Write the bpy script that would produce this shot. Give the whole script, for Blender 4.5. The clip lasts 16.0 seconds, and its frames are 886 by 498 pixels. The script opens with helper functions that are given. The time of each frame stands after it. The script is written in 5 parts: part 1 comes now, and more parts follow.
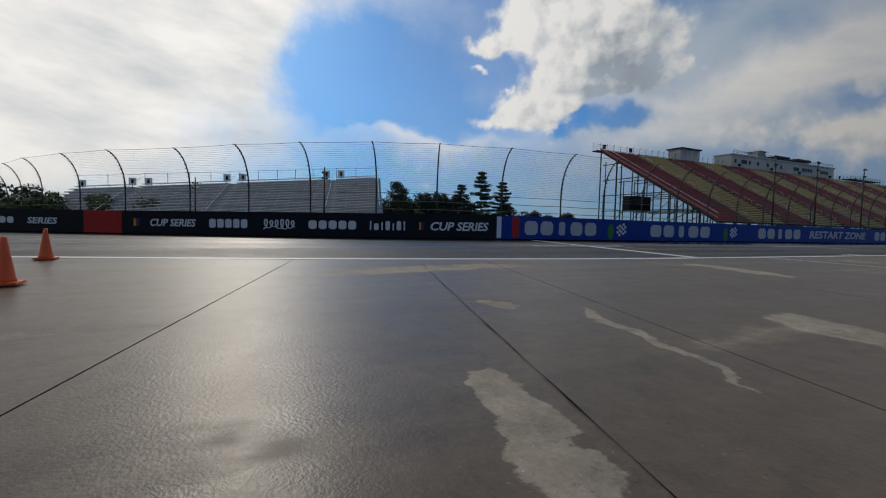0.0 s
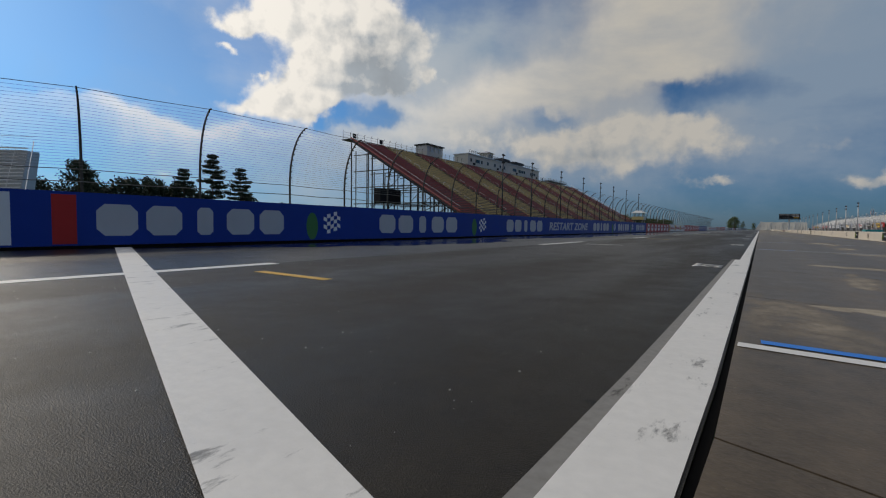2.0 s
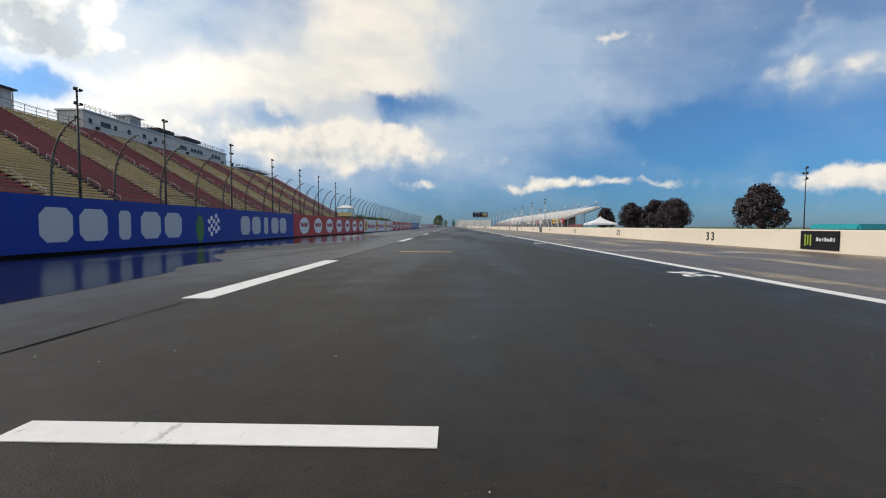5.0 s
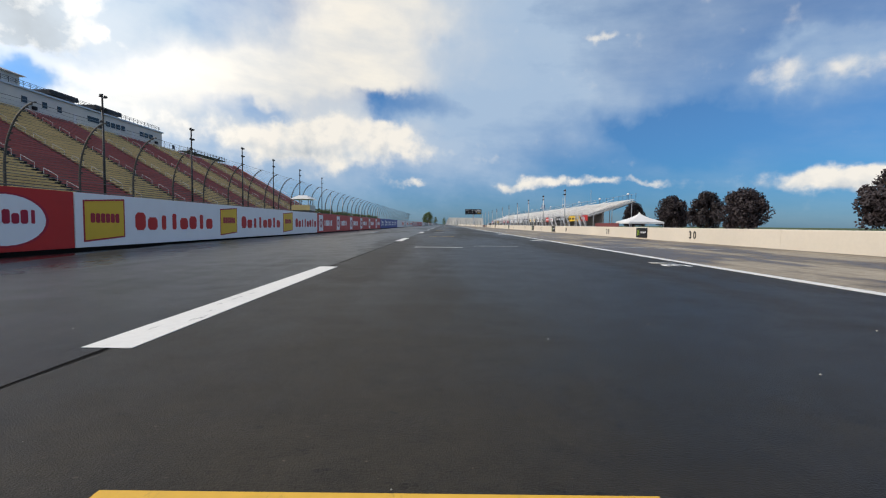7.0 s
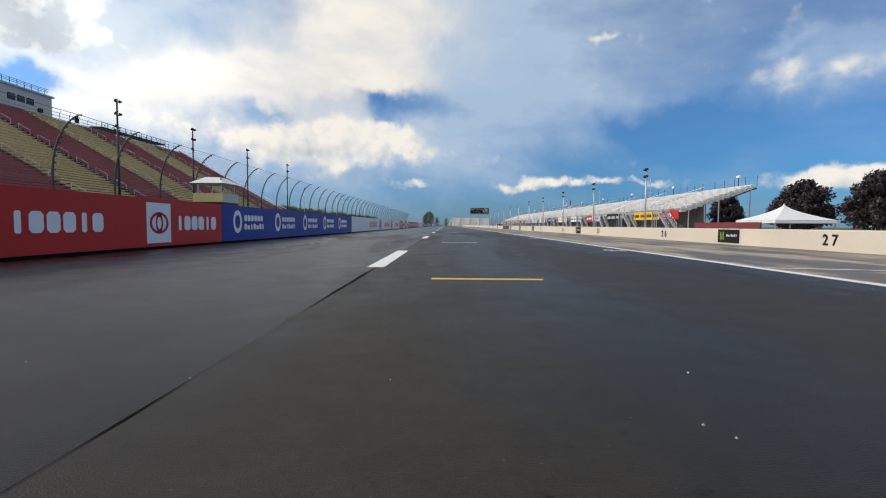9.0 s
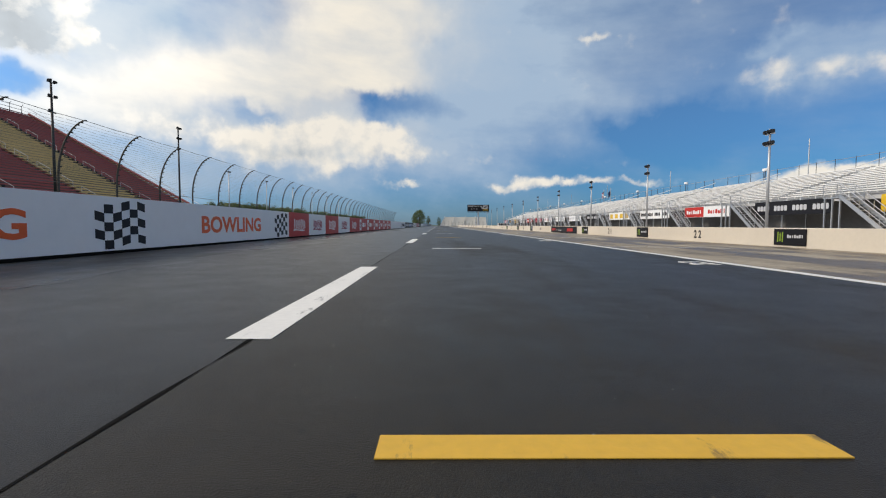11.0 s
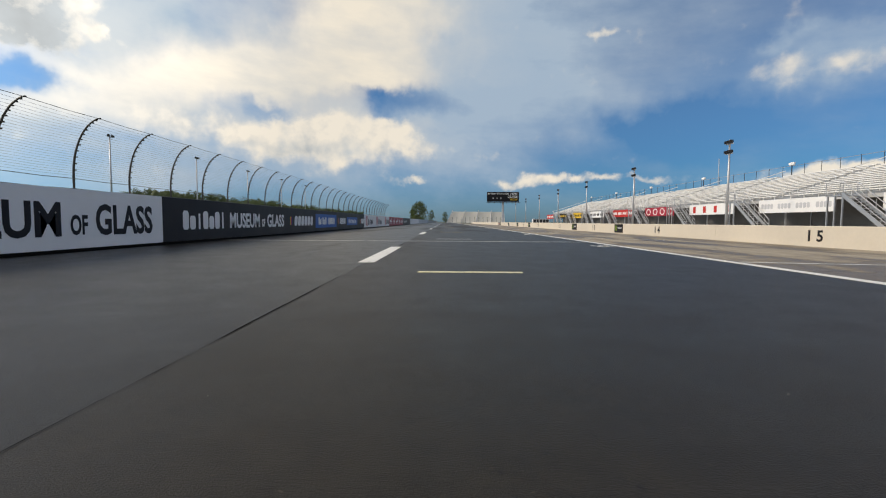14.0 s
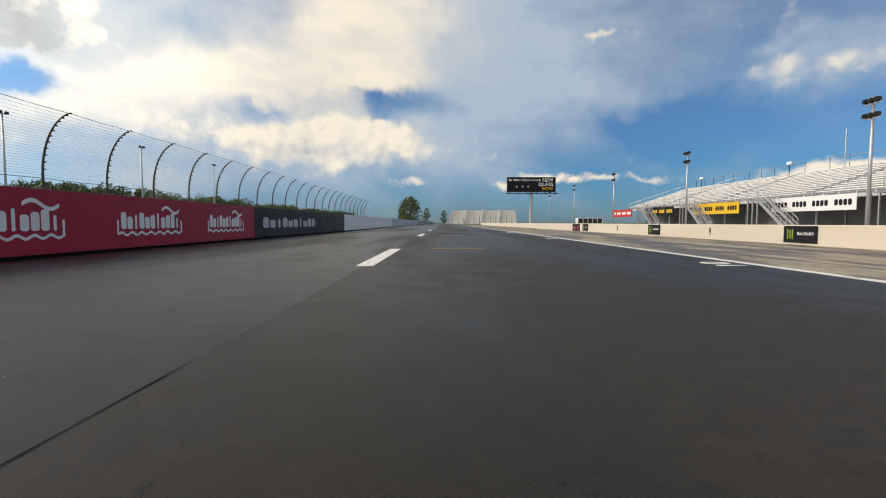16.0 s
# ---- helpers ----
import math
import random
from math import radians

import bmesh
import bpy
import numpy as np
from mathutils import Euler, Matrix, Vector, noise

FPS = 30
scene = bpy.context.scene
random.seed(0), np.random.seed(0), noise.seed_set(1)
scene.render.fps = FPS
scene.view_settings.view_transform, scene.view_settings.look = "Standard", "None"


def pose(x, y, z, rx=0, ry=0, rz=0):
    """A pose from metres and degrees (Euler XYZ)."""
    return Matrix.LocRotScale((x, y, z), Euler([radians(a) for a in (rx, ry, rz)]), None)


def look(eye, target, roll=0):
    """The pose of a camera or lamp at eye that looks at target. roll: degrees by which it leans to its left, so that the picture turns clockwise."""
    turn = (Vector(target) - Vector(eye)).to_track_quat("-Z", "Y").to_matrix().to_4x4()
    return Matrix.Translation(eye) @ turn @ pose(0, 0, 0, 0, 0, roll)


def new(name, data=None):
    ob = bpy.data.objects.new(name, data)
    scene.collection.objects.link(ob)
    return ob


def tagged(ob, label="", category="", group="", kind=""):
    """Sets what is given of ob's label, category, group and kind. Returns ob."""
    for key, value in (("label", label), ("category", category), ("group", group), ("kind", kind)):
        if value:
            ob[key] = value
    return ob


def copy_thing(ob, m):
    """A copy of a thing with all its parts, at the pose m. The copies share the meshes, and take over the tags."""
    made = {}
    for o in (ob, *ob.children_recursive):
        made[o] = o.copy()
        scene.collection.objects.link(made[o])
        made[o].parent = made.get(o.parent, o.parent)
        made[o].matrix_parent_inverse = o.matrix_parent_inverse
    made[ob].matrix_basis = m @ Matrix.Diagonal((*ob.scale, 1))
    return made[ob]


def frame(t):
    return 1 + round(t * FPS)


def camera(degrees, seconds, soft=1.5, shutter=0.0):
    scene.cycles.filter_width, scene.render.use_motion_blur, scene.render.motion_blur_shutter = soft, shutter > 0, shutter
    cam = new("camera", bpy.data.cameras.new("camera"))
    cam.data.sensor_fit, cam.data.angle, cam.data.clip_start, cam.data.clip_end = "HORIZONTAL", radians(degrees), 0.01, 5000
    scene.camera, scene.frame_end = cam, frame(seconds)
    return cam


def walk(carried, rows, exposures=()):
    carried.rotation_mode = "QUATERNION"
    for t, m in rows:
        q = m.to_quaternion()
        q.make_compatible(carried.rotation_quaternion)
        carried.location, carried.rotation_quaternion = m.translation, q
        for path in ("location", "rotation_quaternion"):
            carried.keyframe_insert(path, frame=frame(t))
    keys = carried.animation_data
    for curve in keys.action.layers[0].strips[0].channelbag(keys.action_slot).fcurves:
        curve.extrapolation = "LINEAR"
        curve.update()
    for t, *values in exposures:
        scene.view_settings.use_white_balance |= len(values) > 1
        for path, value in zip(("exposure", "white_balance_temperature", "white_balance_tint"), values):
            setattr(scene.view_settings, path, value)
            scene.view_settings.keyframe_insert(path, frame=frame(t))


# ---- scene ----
cam = camera(88.8, 16.0, soft=1.15)
PATH = [
    (0.0, 12.34, -55.91, 0.6, 87.07, -1.39, 64.30),
    (0.5, 11.05, -54.30, 0.6, 86.92, -1.21, 62.90),
    (1.0, 9.03, -52.02, 0.6, 86.83, -1.06, 55.79),
    (1.5, 7.06, -49.52, 0.6, 87.13, -0.98, 46.16),
    (2.0, 5.79, -46.50, 0.6, 86.93, -0.82, 34.98),
    (2.5, 4.67, -42.37, 0.6, 86.99, 0.38, 22.37),
    (3.0, 3.80, -35.84, 0.6, 87.26, 0.80, 14.35),
    (3.5, 3.23, -31.53, 0.6, 86.61, 0.91, 6.90),
    (4.0, 2.63, -25.63, 0.6, 86.64, 0.68, 2.78),
    (4.5, 2.32, -16.84, 0.6, 87.14, 0.14, 1.91),
    (7.0, 1.58, 21.65, 0.6, 86.86, -0.55, 0.20),
    (7.5, 1.49, 29.86, 0.6, 87.13, -0.27, 0.44),
    (8.0, 1.23, 38.92, 0.6, 87.00, -0.38, 0.15),
    (8.5, 1.30, 48.72, 0.6, 86.96, -0.30, 0.45),
    (9.0, 0.98, 59.21, 0.6, 86.96, -0.41, 0.41),
    (11.5, 0.99, 116.80, 0.6, 86.99, -0.09, -0.61),
    (12.0, 1.13, 129.22, 0.6, 87.35, -0.28, -0.16),
    (12.5, 1.05, 142.50, 0.6, 86.92, -0.13, -0.51),
    (13.0, 1.11, 154.66, 0.6, 87.16, -1.12, -0.23),
    (13.5, 1.20, 169.30, 0.6, 86.86, -0.58, 0.05),
    (14.0, 1.14, 183.81, 0.6, 86.54, -0.34, 0.29),
    (14.5, 1.16, 199.00, 0.6, 86.78, -0.13, 0.25),
    (15.0, 1.05, 212.84, 0.6, 86.42, -0.40, 0.16),
    (15.5, 0.97, 226.80, 0.6, 86.34, -0.50, 0.13),
    (16.0, 1.09, 240.75, 0.6, 86.67, -0.03, 0.12),
]
EXPOSURES = [(0.0, -1.13, 6450, 10), (1.0, -1.13, 6500, 10), (1.5, -1.00, 6750, 10), (2.0, -0.92, 6900, 10), (2.7, -0.5, 7000, 10), (3.5, -0.04, 7050, 10), (4.2, 0.04, 7100, 10), (7.0, 0.05, 6850, 10), (9.0, 0.05, 6850, 10), (11.5, -0.06, 7100, 10), (14.0, -0.10, 7450, 10), (15.3, 0.0, 7700, 10), (16.0, 0.02, 7700, 10)]
walk(cam, [(t, pose(*p)) for t, *p in PATH], EXPOSURES)

# ---------------------------------------------------------------- world and sun
SUN_AZ, SUN_EL = -88.0, 30.0      # degrees from +y towards +x, and above the horizon


def heading(az, el):
    a, e = radians(az), radians(el)
    return Vector((math.sin(a) * math.cos(e), math.cos(a) * math.cos(e), math.sin(e)))


class Nodes:
    """Short-hand for building node trees."""

    def __init__(self, tree):
        self.tree = tree

    def add(self, kind, **values):
        n = self.tree.nodes.new(kind)
        for k, v in values.items():
            if k == "op":
                n.operation = v
            elif k == "blend":
                n.blend_type = v
        return n

    def put(self, socket, value):
        if isinstance(value, bpy.types.NodeSocket):
            self.tree.links.new(value, socket)
        elif value is not None:
            socket.default_value = value

    def math(self, op, a, b=None, c=None, clamp=False):
        n = self.add("ShaderNodeMath", op=op)
        n.use_clamp = clamp
        for s, v in zip(n.inputs, (a, b, c)):
            self.put(s, v)
        return n.outputs[0]

    def vec(self, op, a, b=None, scale=None):
        n = self.add("ShaderNodeVectorMath", op=op)
        self.put(n.inputs[0], a)
        self.put(n.inputs[1], b)
        if scale is not None:
            self.put(n.inputs["Scale"], scale)
        return n.outputs["Value"] if op in ("DOT_PRODUCT", "LENGTH") else n.outputs["Vector"]

    def noise(self, vector, scale, detail=4.0, rough=0.55, colour=False):
        n = self.add("ShaderNodeTexNoise")
        self.put(n.inputs["Vector"], vector)
        n.inputs["Scale"].default_value, n.inputs["Detail"].default_value, n.inputs["Roughness"].default_value = scale, detail, rough
        return n.outputs["Color" if colour else "Fac"]

    def mix(self, fac, a, b, blend="MIX"):
        n = self.add("ShaderNodeMixRGB", blend=blend)
        for s, v in zip(n.inputs, (fac, a, b)):
            self.put(s, (*v, 1) if isinstance(v, tuple) and len(v) == 3 else v)
        return n.outputs[0]

    def step(self, value, lo, hi, a=0.0, b=1.0):
        n = self.add("ShaderNodeMapRange")
        n.interpolation_type = "SMOOTHSTEP"
        for s, v in zip(n.inputs, (value, lo, hi, a, b)):
            self.put(s, v)
        return n.outputs[0]


# clouds: azimuth, elevation, half width, half height (degrees), weight
CUMULUS_WEST = [
    (-59.5, 21.2, 2.6, 0.9, 0.8), (-55, 22.4, 3.2, 1.8, 1.0), (-51, 24.8, 5, 3, 1.1), (-45, 22.8, 5, 3, 1.1), (-40, 21.2, 3, 1.8, 0.9), (-46, 18.7, 5, 2.2, 1.1), (-50.5, 16.7, 3.2, 1.6, 1.0),
    (-54.5, 14.5, 3, 1.2, 1.0), (-58.5, 12.7, 2.8, 0.8, 0.85), (-51.5, 13.4, 3.4, 1.3, 1.0), (-42.5, 16.6, 3.4, 1.0, 0.9), (-36.2, 17.7, 1.2, 0.7, 0.9), (-60.2, 18.5, 1.1, 0.4, 0.62), (-57, 16.3, 0.6, 0.3, 0.5),
    (-3.9, 4.9, 1.8, 0.55, 0.72), (8.3, 4.6, 1.8, 0.5, 0.62), (11.8, 5.1, 2.2, 0.75, 0.72), (15.0, 4.9, 1.2, 0.4, 0.5), (18.6, 5.5, 1.8, 0.5, 0.62), (23.5, 5.1, 2.4, 0.4, 0.55), (40.5, 4.6, 4.2, 0.9, 0.95), (46, 5.2, 3.0, 0.8, 0.9), (19, 20.9, 1.8, 0.5, 0.6),
]
CUMULUS_NORTH = [
    (-20.5, 10.2, 4.0, 1.3, 1.0), (-15.0, 11.0, 3.6, 1.6, 1.05), (-11.5, 9.6, 4.5, 1.6, 0.9), (-8.6, 12.4, 2.4, 1.2, 0.9), (-5.2, 10.4, 2.4, 1.3, 0.9), (-22, 8.6, 5.0, 1.4, 0.6), (-13, 7.4, 6.0, 1.2, 0.55), (-2.0, 8.6, 2.0, 0.7, 0.45),
    (6, 8.2, 2.2, 0.6, 0.4), (-30, 10.4, 6.0, 1.6, 0.5), (36, 15.0, 3.2, 0.9, 0.45), (42, 14.6, 3.0, 1.1, 0.5), (34.5, 17.2, 1.6, 0.8, 0.4),
]
VEIL_WHITE = [(-50, 13.5, 9, 3.5, 0.45), (-47, 22, 9, 5, 0.15), (-33, 20, 7, 4, 0.38), (-102, 16, 15, 12, 1.3), (-89, 23, 9, 7, 1.1), (-110, 8, 14, 5, 0.8), (-72, 26, 8, 4, 0.5), (-70, 9.4, 9, 1.6, 0.55), (-32, 14.2, 11, 1.7, 0.80), (-22, 15.6, 8, 1.8, 0.75), (-12.5, 21, 8, 7, 1.10), (-7, 26, 8, 8, 0.6), (-11, 17.0, 7, 1.8, 0.45), (-36, 11.8, 8, 1.6, 0.5), (-15, 10.0, 9, 2.4, 0.45), (-68, 10.6, 10, 0.8, 0.5), (-48, 6.5, 16, 2.4, 0.12)]
VEIL_PALE = [(-41, 14, 8, 3, 0.45), (-27, 20, 9, 5, 0.65), (-16, 11.5, 13, 2.0, 0.8), (-75, 17, 12, 8, 0.40), (2, 20, 9, 9, 0.75), (10, 24, 14, 6, 0.45), (22, 25, 20, 6, 0.30), (10, 14, 9, 4.0, 0.55), (2, 9, 9, 3, 0.45), (20, 16, 12, 3.5, 0.28), (39, 14.2, 6.5, 1.7, 0.85), (35.5, 17.0, 2.4, 0.8, 0.6), (44, 17, 4.5, 1.3, 0.5), (-36, 21, 10, 5, 0.80), (-20, 7, 14, 3.0, 0.5), (-40, 9, 10, 3, 0.45), (-46, 5, 22, 4, 0.50)]
GAPS = [(-76, 17, 7.0, 6, 1.2), (-42.8, 13.7, 3.4, 0.9, 1.3), (-48.2, 12.4, 1.6, 1.1, 1.1), (-2.5, 14.1, 9.0, 1.6, 1.05), (-10.5, 14.9, 3.4, 0.8, 0.5), (22, 11.5, 5, 1.2, 0.5), (6, 11.2, 4, 0.9, 0.35), (-27, 20.5, 4, 1.5, 0.4), (-40, 24, 8, 3, 0.15), (25.5, 10.4, 6, 1.8, 0.5), (-21, 12.3, 2.6, 0.7, 0.5)]
SHADE = [(-43.5, 18.6, 4.0, 2.2, 1.2), (-45.5, 21.8, 2.6, 1.0, 0.8), (-42, 16.2, 3.4, 1.4, 1.1), (-46.5, 15.4, 3.0, 1.0, 1.0), (-52, 12.9, 2.4, 0.6, 0.4), (-39, 22.5, 3.0, 2.0, 0.7), (-15, 8.6, 10, 1.0, 0.6), (-19, 9.0, 3, 0.6, 0.4), (10, 4.5, 5, 0.35, 0.4), (40, 3.9, 6, 0.5, 0.4)]


def build_sky():
    world = bpy.data.worlds.new("sky")
    scene.world = world
    world.use_nodes = True
    tree = world.node_tree
    tree.nodes.clear()
    k = Nodes(tree)
    direction = k.vec("NORMALIZE", k.add("ShaderNodeTexCoord").outputs["Generated"])
    sky = k.add("ShaderNodeTexSky")
    sky.sky_type, sky.sun_disc = "NISHITA", False
    sky.sun_elevation, sky.sun_rotation = radians(SUN_EL), radians(SUN_AZ)
    sky.air_density, sky.dust_density, sky.ozone_density = 1.0, 0.4, 3.0
    facing = k.vec("DOT_PRODUCT", direction, tuple(heading(SUN_AZ, SUN_EL)))
    glare = k.step(facing, 0.36, 0.99)
    low_down = k.step(k.vec("DOT_PRODUCT", direction, (0.0, 0.0, 1.0)), 0.28, 0.03)
    tint = k.mix(low_down, (0.044, 0.078, 0.112), (0.020, 0.055, 0.097))
    tint = k.mix(k.step(k.vec("DOT_PRODUCT", direction, (0.0, 0.0, 1.0)), 0.11, 0.0), tint, (0.025, 0.050, 0.096))
    blue = k.vec("SCALE", k.vec("MULTIPLY", sky.outputs[0], tint), scale=k.math("ADD", 1.0, k.math("MULTIPLY", glare, 0.6)))
    # azimuth and elevation in tens of degrees
    split = k.add("ShaderNodeSeparateXYZ")
    k.put(split.inputs[0], direction)
    az = k.math("MULTIPLY", k.math("ARCTAN2", split.outputs[0], split.outputs[1]), 5.7296)
    el = k.math("MULTIPLY", k.math("ARCSINE", split.outputs[2]), 5.7296)

    def joined(x, y):
        n = k.add("ShaderNodeCombineXYZ")
        k.put(n.inputs[0], x)
        k.put(n.inputs[1], y)
        return n.outputs[0]

    flat = joined(az, el)
    long = joined(k.math("MULTIPLY", az, 0.55), k.math("ADD", k.math("MULTIPLY", el, 1.5), k.math("MULTIPLY", az, 0.12)))
    wobble = k.vec("SUBTRACT", k.noise(flat, 2.4, 8.0, 0.57, True), (0.5, 0.5, 0.5))
    drift = k.vec("SUBTRACT", k.noise(flat, 0.9, 5.0, 0.55, True), (0.5, 0.5, 0.5))
    crisp = k.vec("ADD", flat, k.vec("MULTIPLY", wobble, (0.75, 0.42, 0.0)))
    soft = k.vec("ADD", flat, k.vec("ADD", k.vec("MULTIPLY", drift, (2.2, 1.1, 0.0)), k.vec("MULTIPLY", wobble, (0.40, 0.22, 0.0))))

    def cover(blobs, where):
        total = None
        parts_of = k.add("ShaderNodeSeparateXYZ")
        k.put(parts_of.inputs[0], where)
        for a, e, w, h, weight in blobs:
            p = k.math("MULTIPLY", k.math("SUBTRACT", parts_of.outputs[0], a / 10), 10 / w)
            q = k.math("MULTIPLY", k.math("SUBTRACT", parts_of.outputs[1], e / 10), 10 / h)
            r = k.math("ADD", k.math("MULTIPLY", p, p), k.math("MULTIPLY", q, q))
            g = k.math("MULTIPLY", k.math("EXPONENT", k.math("MULTIPLY", r, -0.7)), weight)
            total = g if total is None else k.math("ADD", total, g)
        return total

    fine = k.noise(flat, 3.2, 6.0, 0.52)
    streaks = k.noise(long, 1.3, 8.0, 0.58)
    sunward = k.noise(k.vec("ADD", flat, (-0.09, 0.07, 0.0)), 3.2, 6.0, 0.52)
    gaps = cover(GAPS, soft)
    away = k.step(k.vec("DOT_PRODUCT", direction, (0.0, -1.0, 0.0)), 0.30, 0.8, 0.0, 0.6)
    high = k.step(split.outputs[2], 0.48, 0.8, 0.0, 0.7)
    # thin veils first, then the heaped clouds
    rough = k.math("MULTIPLY", k.math("SUBTRACT", streaks, 0.5), 1.1)
    pale = k.math("MULTIPLY", k.math("SUBTRACT", cover(VEIL_PALE, soft), k.math("MULTIPLY", gaps, 0.42)), k.math("ADD", 1.0, k.math("MULTIPLY", rough, 1.3)), clamp=True)
    body = k.math("SUBTRACT", k.math("ADD", cover(VEIL_WHITE, soft), k.math("ADD", away, high)), gaps)
    white = k.step(k.math("ADD", body, k.math("MULTIPLY", rough, 0.75)), -0.15, 1.30)
    ragged = k.math("MULTIPLY", k.math("SUBTRACT", fine, 0.5), 1.0)
    heap = k.math("SUBTRACT", cover(CUMULUS_WEST, crisp), k.math("MULTIPLY", gaps, 0.5))
    haze = k.math("SUBTRACT", cover(CUMULUS_NORTH, crisp), k.math("MULTIPLY", gaps, 0.35))
    mask = k.math("MAXIMUM", k.step(k.math("ADD", heap, ragged), 0.16, 0.74), k.step(k.math("ADD", haze, k.math("MULTIPLY", ragged, 1.6)), 0.16, 0.98))
    relief = k.math("MULTIPLY", k.math("SUBTRACT", fine, sunward), 1.7)
    mist = k.mix(glare, (0.36, 0.50, 0.70), (0.66, 0.84, 1.04))
    milk = k.mix(k.math("ADD", k.math("MULTIPLY", k.math("SUBTRACT", streaks, 0.5), 2.2), 0.25, clamp=True), k.mix(glare, (0.87, 0.85, 0.80), (2.00, 1.94, 1.84)), k.mix(glare, (0.50, 0.58, 0.69), (0.95, 1.05, 1.14)))
    grey = k.math("ADD", k.math("MULTIPLY", cover(SHADE, crisp), k.math("ADD", 0.12, k.math("MULTIPLY", k.noise(flat, 2.6, 7.0, 0.6), 1.25))), k.math("SUBTRACT", k.math("MULTIPLY", k.math("SUBTRACT", k.noise(flat, 1.7, 6.0, 0.55), 0.46), 0.6), k.math("MULTIPLY", relief, 1.15)), clamp=True)
    lit = k.mix(glare, (0.86, 0.845, 0.81), (1.75, 1.72, 1.66))
    dark = k.mix(glare, (0.36, 0.45, 0.56), (0.45, 0.55, 0.67))
    dark = k.vec("SCALE", dark, scale=k.math("ADD", 0.62, k.math("MULTIPLY", k.noise(flat, 2.2, 6.0, 0.5), 0.95)))
    cloud = k.mix(k.math("MULTIPLY", grey, 0.85), lit, dark)
    colour = k.mix(mask, k.mix(white, k.mix(pale, blue, mist), milk), cloud)
    back = k.add("ShaderNodeBackground")
    k.put(back.inputs["Color"], colour)
    back.inputs["Strength"].default_value = 1.0
    out = k.add("ShaderNodeOutputWorld")
    k.put(out.inputs["Surface"], back.outputs[0])


build_sky()
sun_data = bpy.data.lights.new("sun", "SUN")
sun_data.energy, sun_data.angle, sun_data.color = 2.0, radians(7.0), (1.0, 0.91, 0.78)
sun_lamp = new("sun", sun_data)
sun_lamp.matrix_world = look(heading(SUN_AZ, SUN_EL) * 100, (0, 0, 0))


# ---------------------------------------------------------------- materials
def material(name, colour, rough=0.6, grain=6.0, vary=0.12, bump=0.0, metal=0.0, blotch=0.15, blotch_scale=0.35, each=0.0, coat=0.0, wear=0.0, spec=0.5):
    """A plain surface with fine grain and broad blotches, at the size of the world."""
    m = bpy.data.materials.new(name)
    m.use_nodes = True
    k = Nodes(m.node_tree)
    bsdf = m.node_tree.nodes["Principled BSDF"]
    place = k.add("ShaderNodeNewGeometry").outputs["Position"]
    small = k.noise(place, grain, 5.0, 0.6)
    large = k.noise(place, blotch_scale, 4.0, 0.6)
    value = k.math("ADD", k.math("MULTIPLY", k.math("SUBTRACT", small, 0.5), 2 * vary), k.math("MULTIPLY", k.math("SUBTRACT", large, 0.5), 2 * blotch))
    if each:
        value = k.math("ADD", value, k.math("MULTIPLY", k.math("SUBTRACT", k.add("ShaderNodeObjectInfo").outputs["Random"], 0.5), 2 * each))
    shade = k.math("ADD", value, 1.0)
    paint_colour = k.vec("SCALE", colour, scale=shade)
    if wear:
        # rubbed through to the road in scuffs
        scuff = k.step(k.noise(k.vec("MULTIPLY", place, (3.0, 0.9, 1.0)), 2.4, 9.0, 0.72), 0.57, 0.68, 0.0, wear)
        paint_colour = k.mix(scuff, paint_colour, (0.05, 0.046, 0.04))
    k.put(bsdf.inputs["Base Color"], paint_colour)
    k.put(bsdf.inputs["Roughness"], k.math("ADD", k.math("MULTIPLY", k.math("SUBTRACT", large, 0.5), 0.3), rough, clamp=True))
    bsdf.inputs["Metallic"].default_value = metal
    bsdf.inputs["Coat Weight"].default_value = coat
    bsdf.inputs["Specular IOR Level"].default_value = spec
    if bump:
        b = k.add("ShaderNodeBump")
        b.inputs["Strength"].default_value, b.inputs["Distance"].default_value = bump, 0.01
        k.put(b.inputs["Height"], small)
        k.put(bsdf.inputs["Normal"], b.outputs[0])
    return m


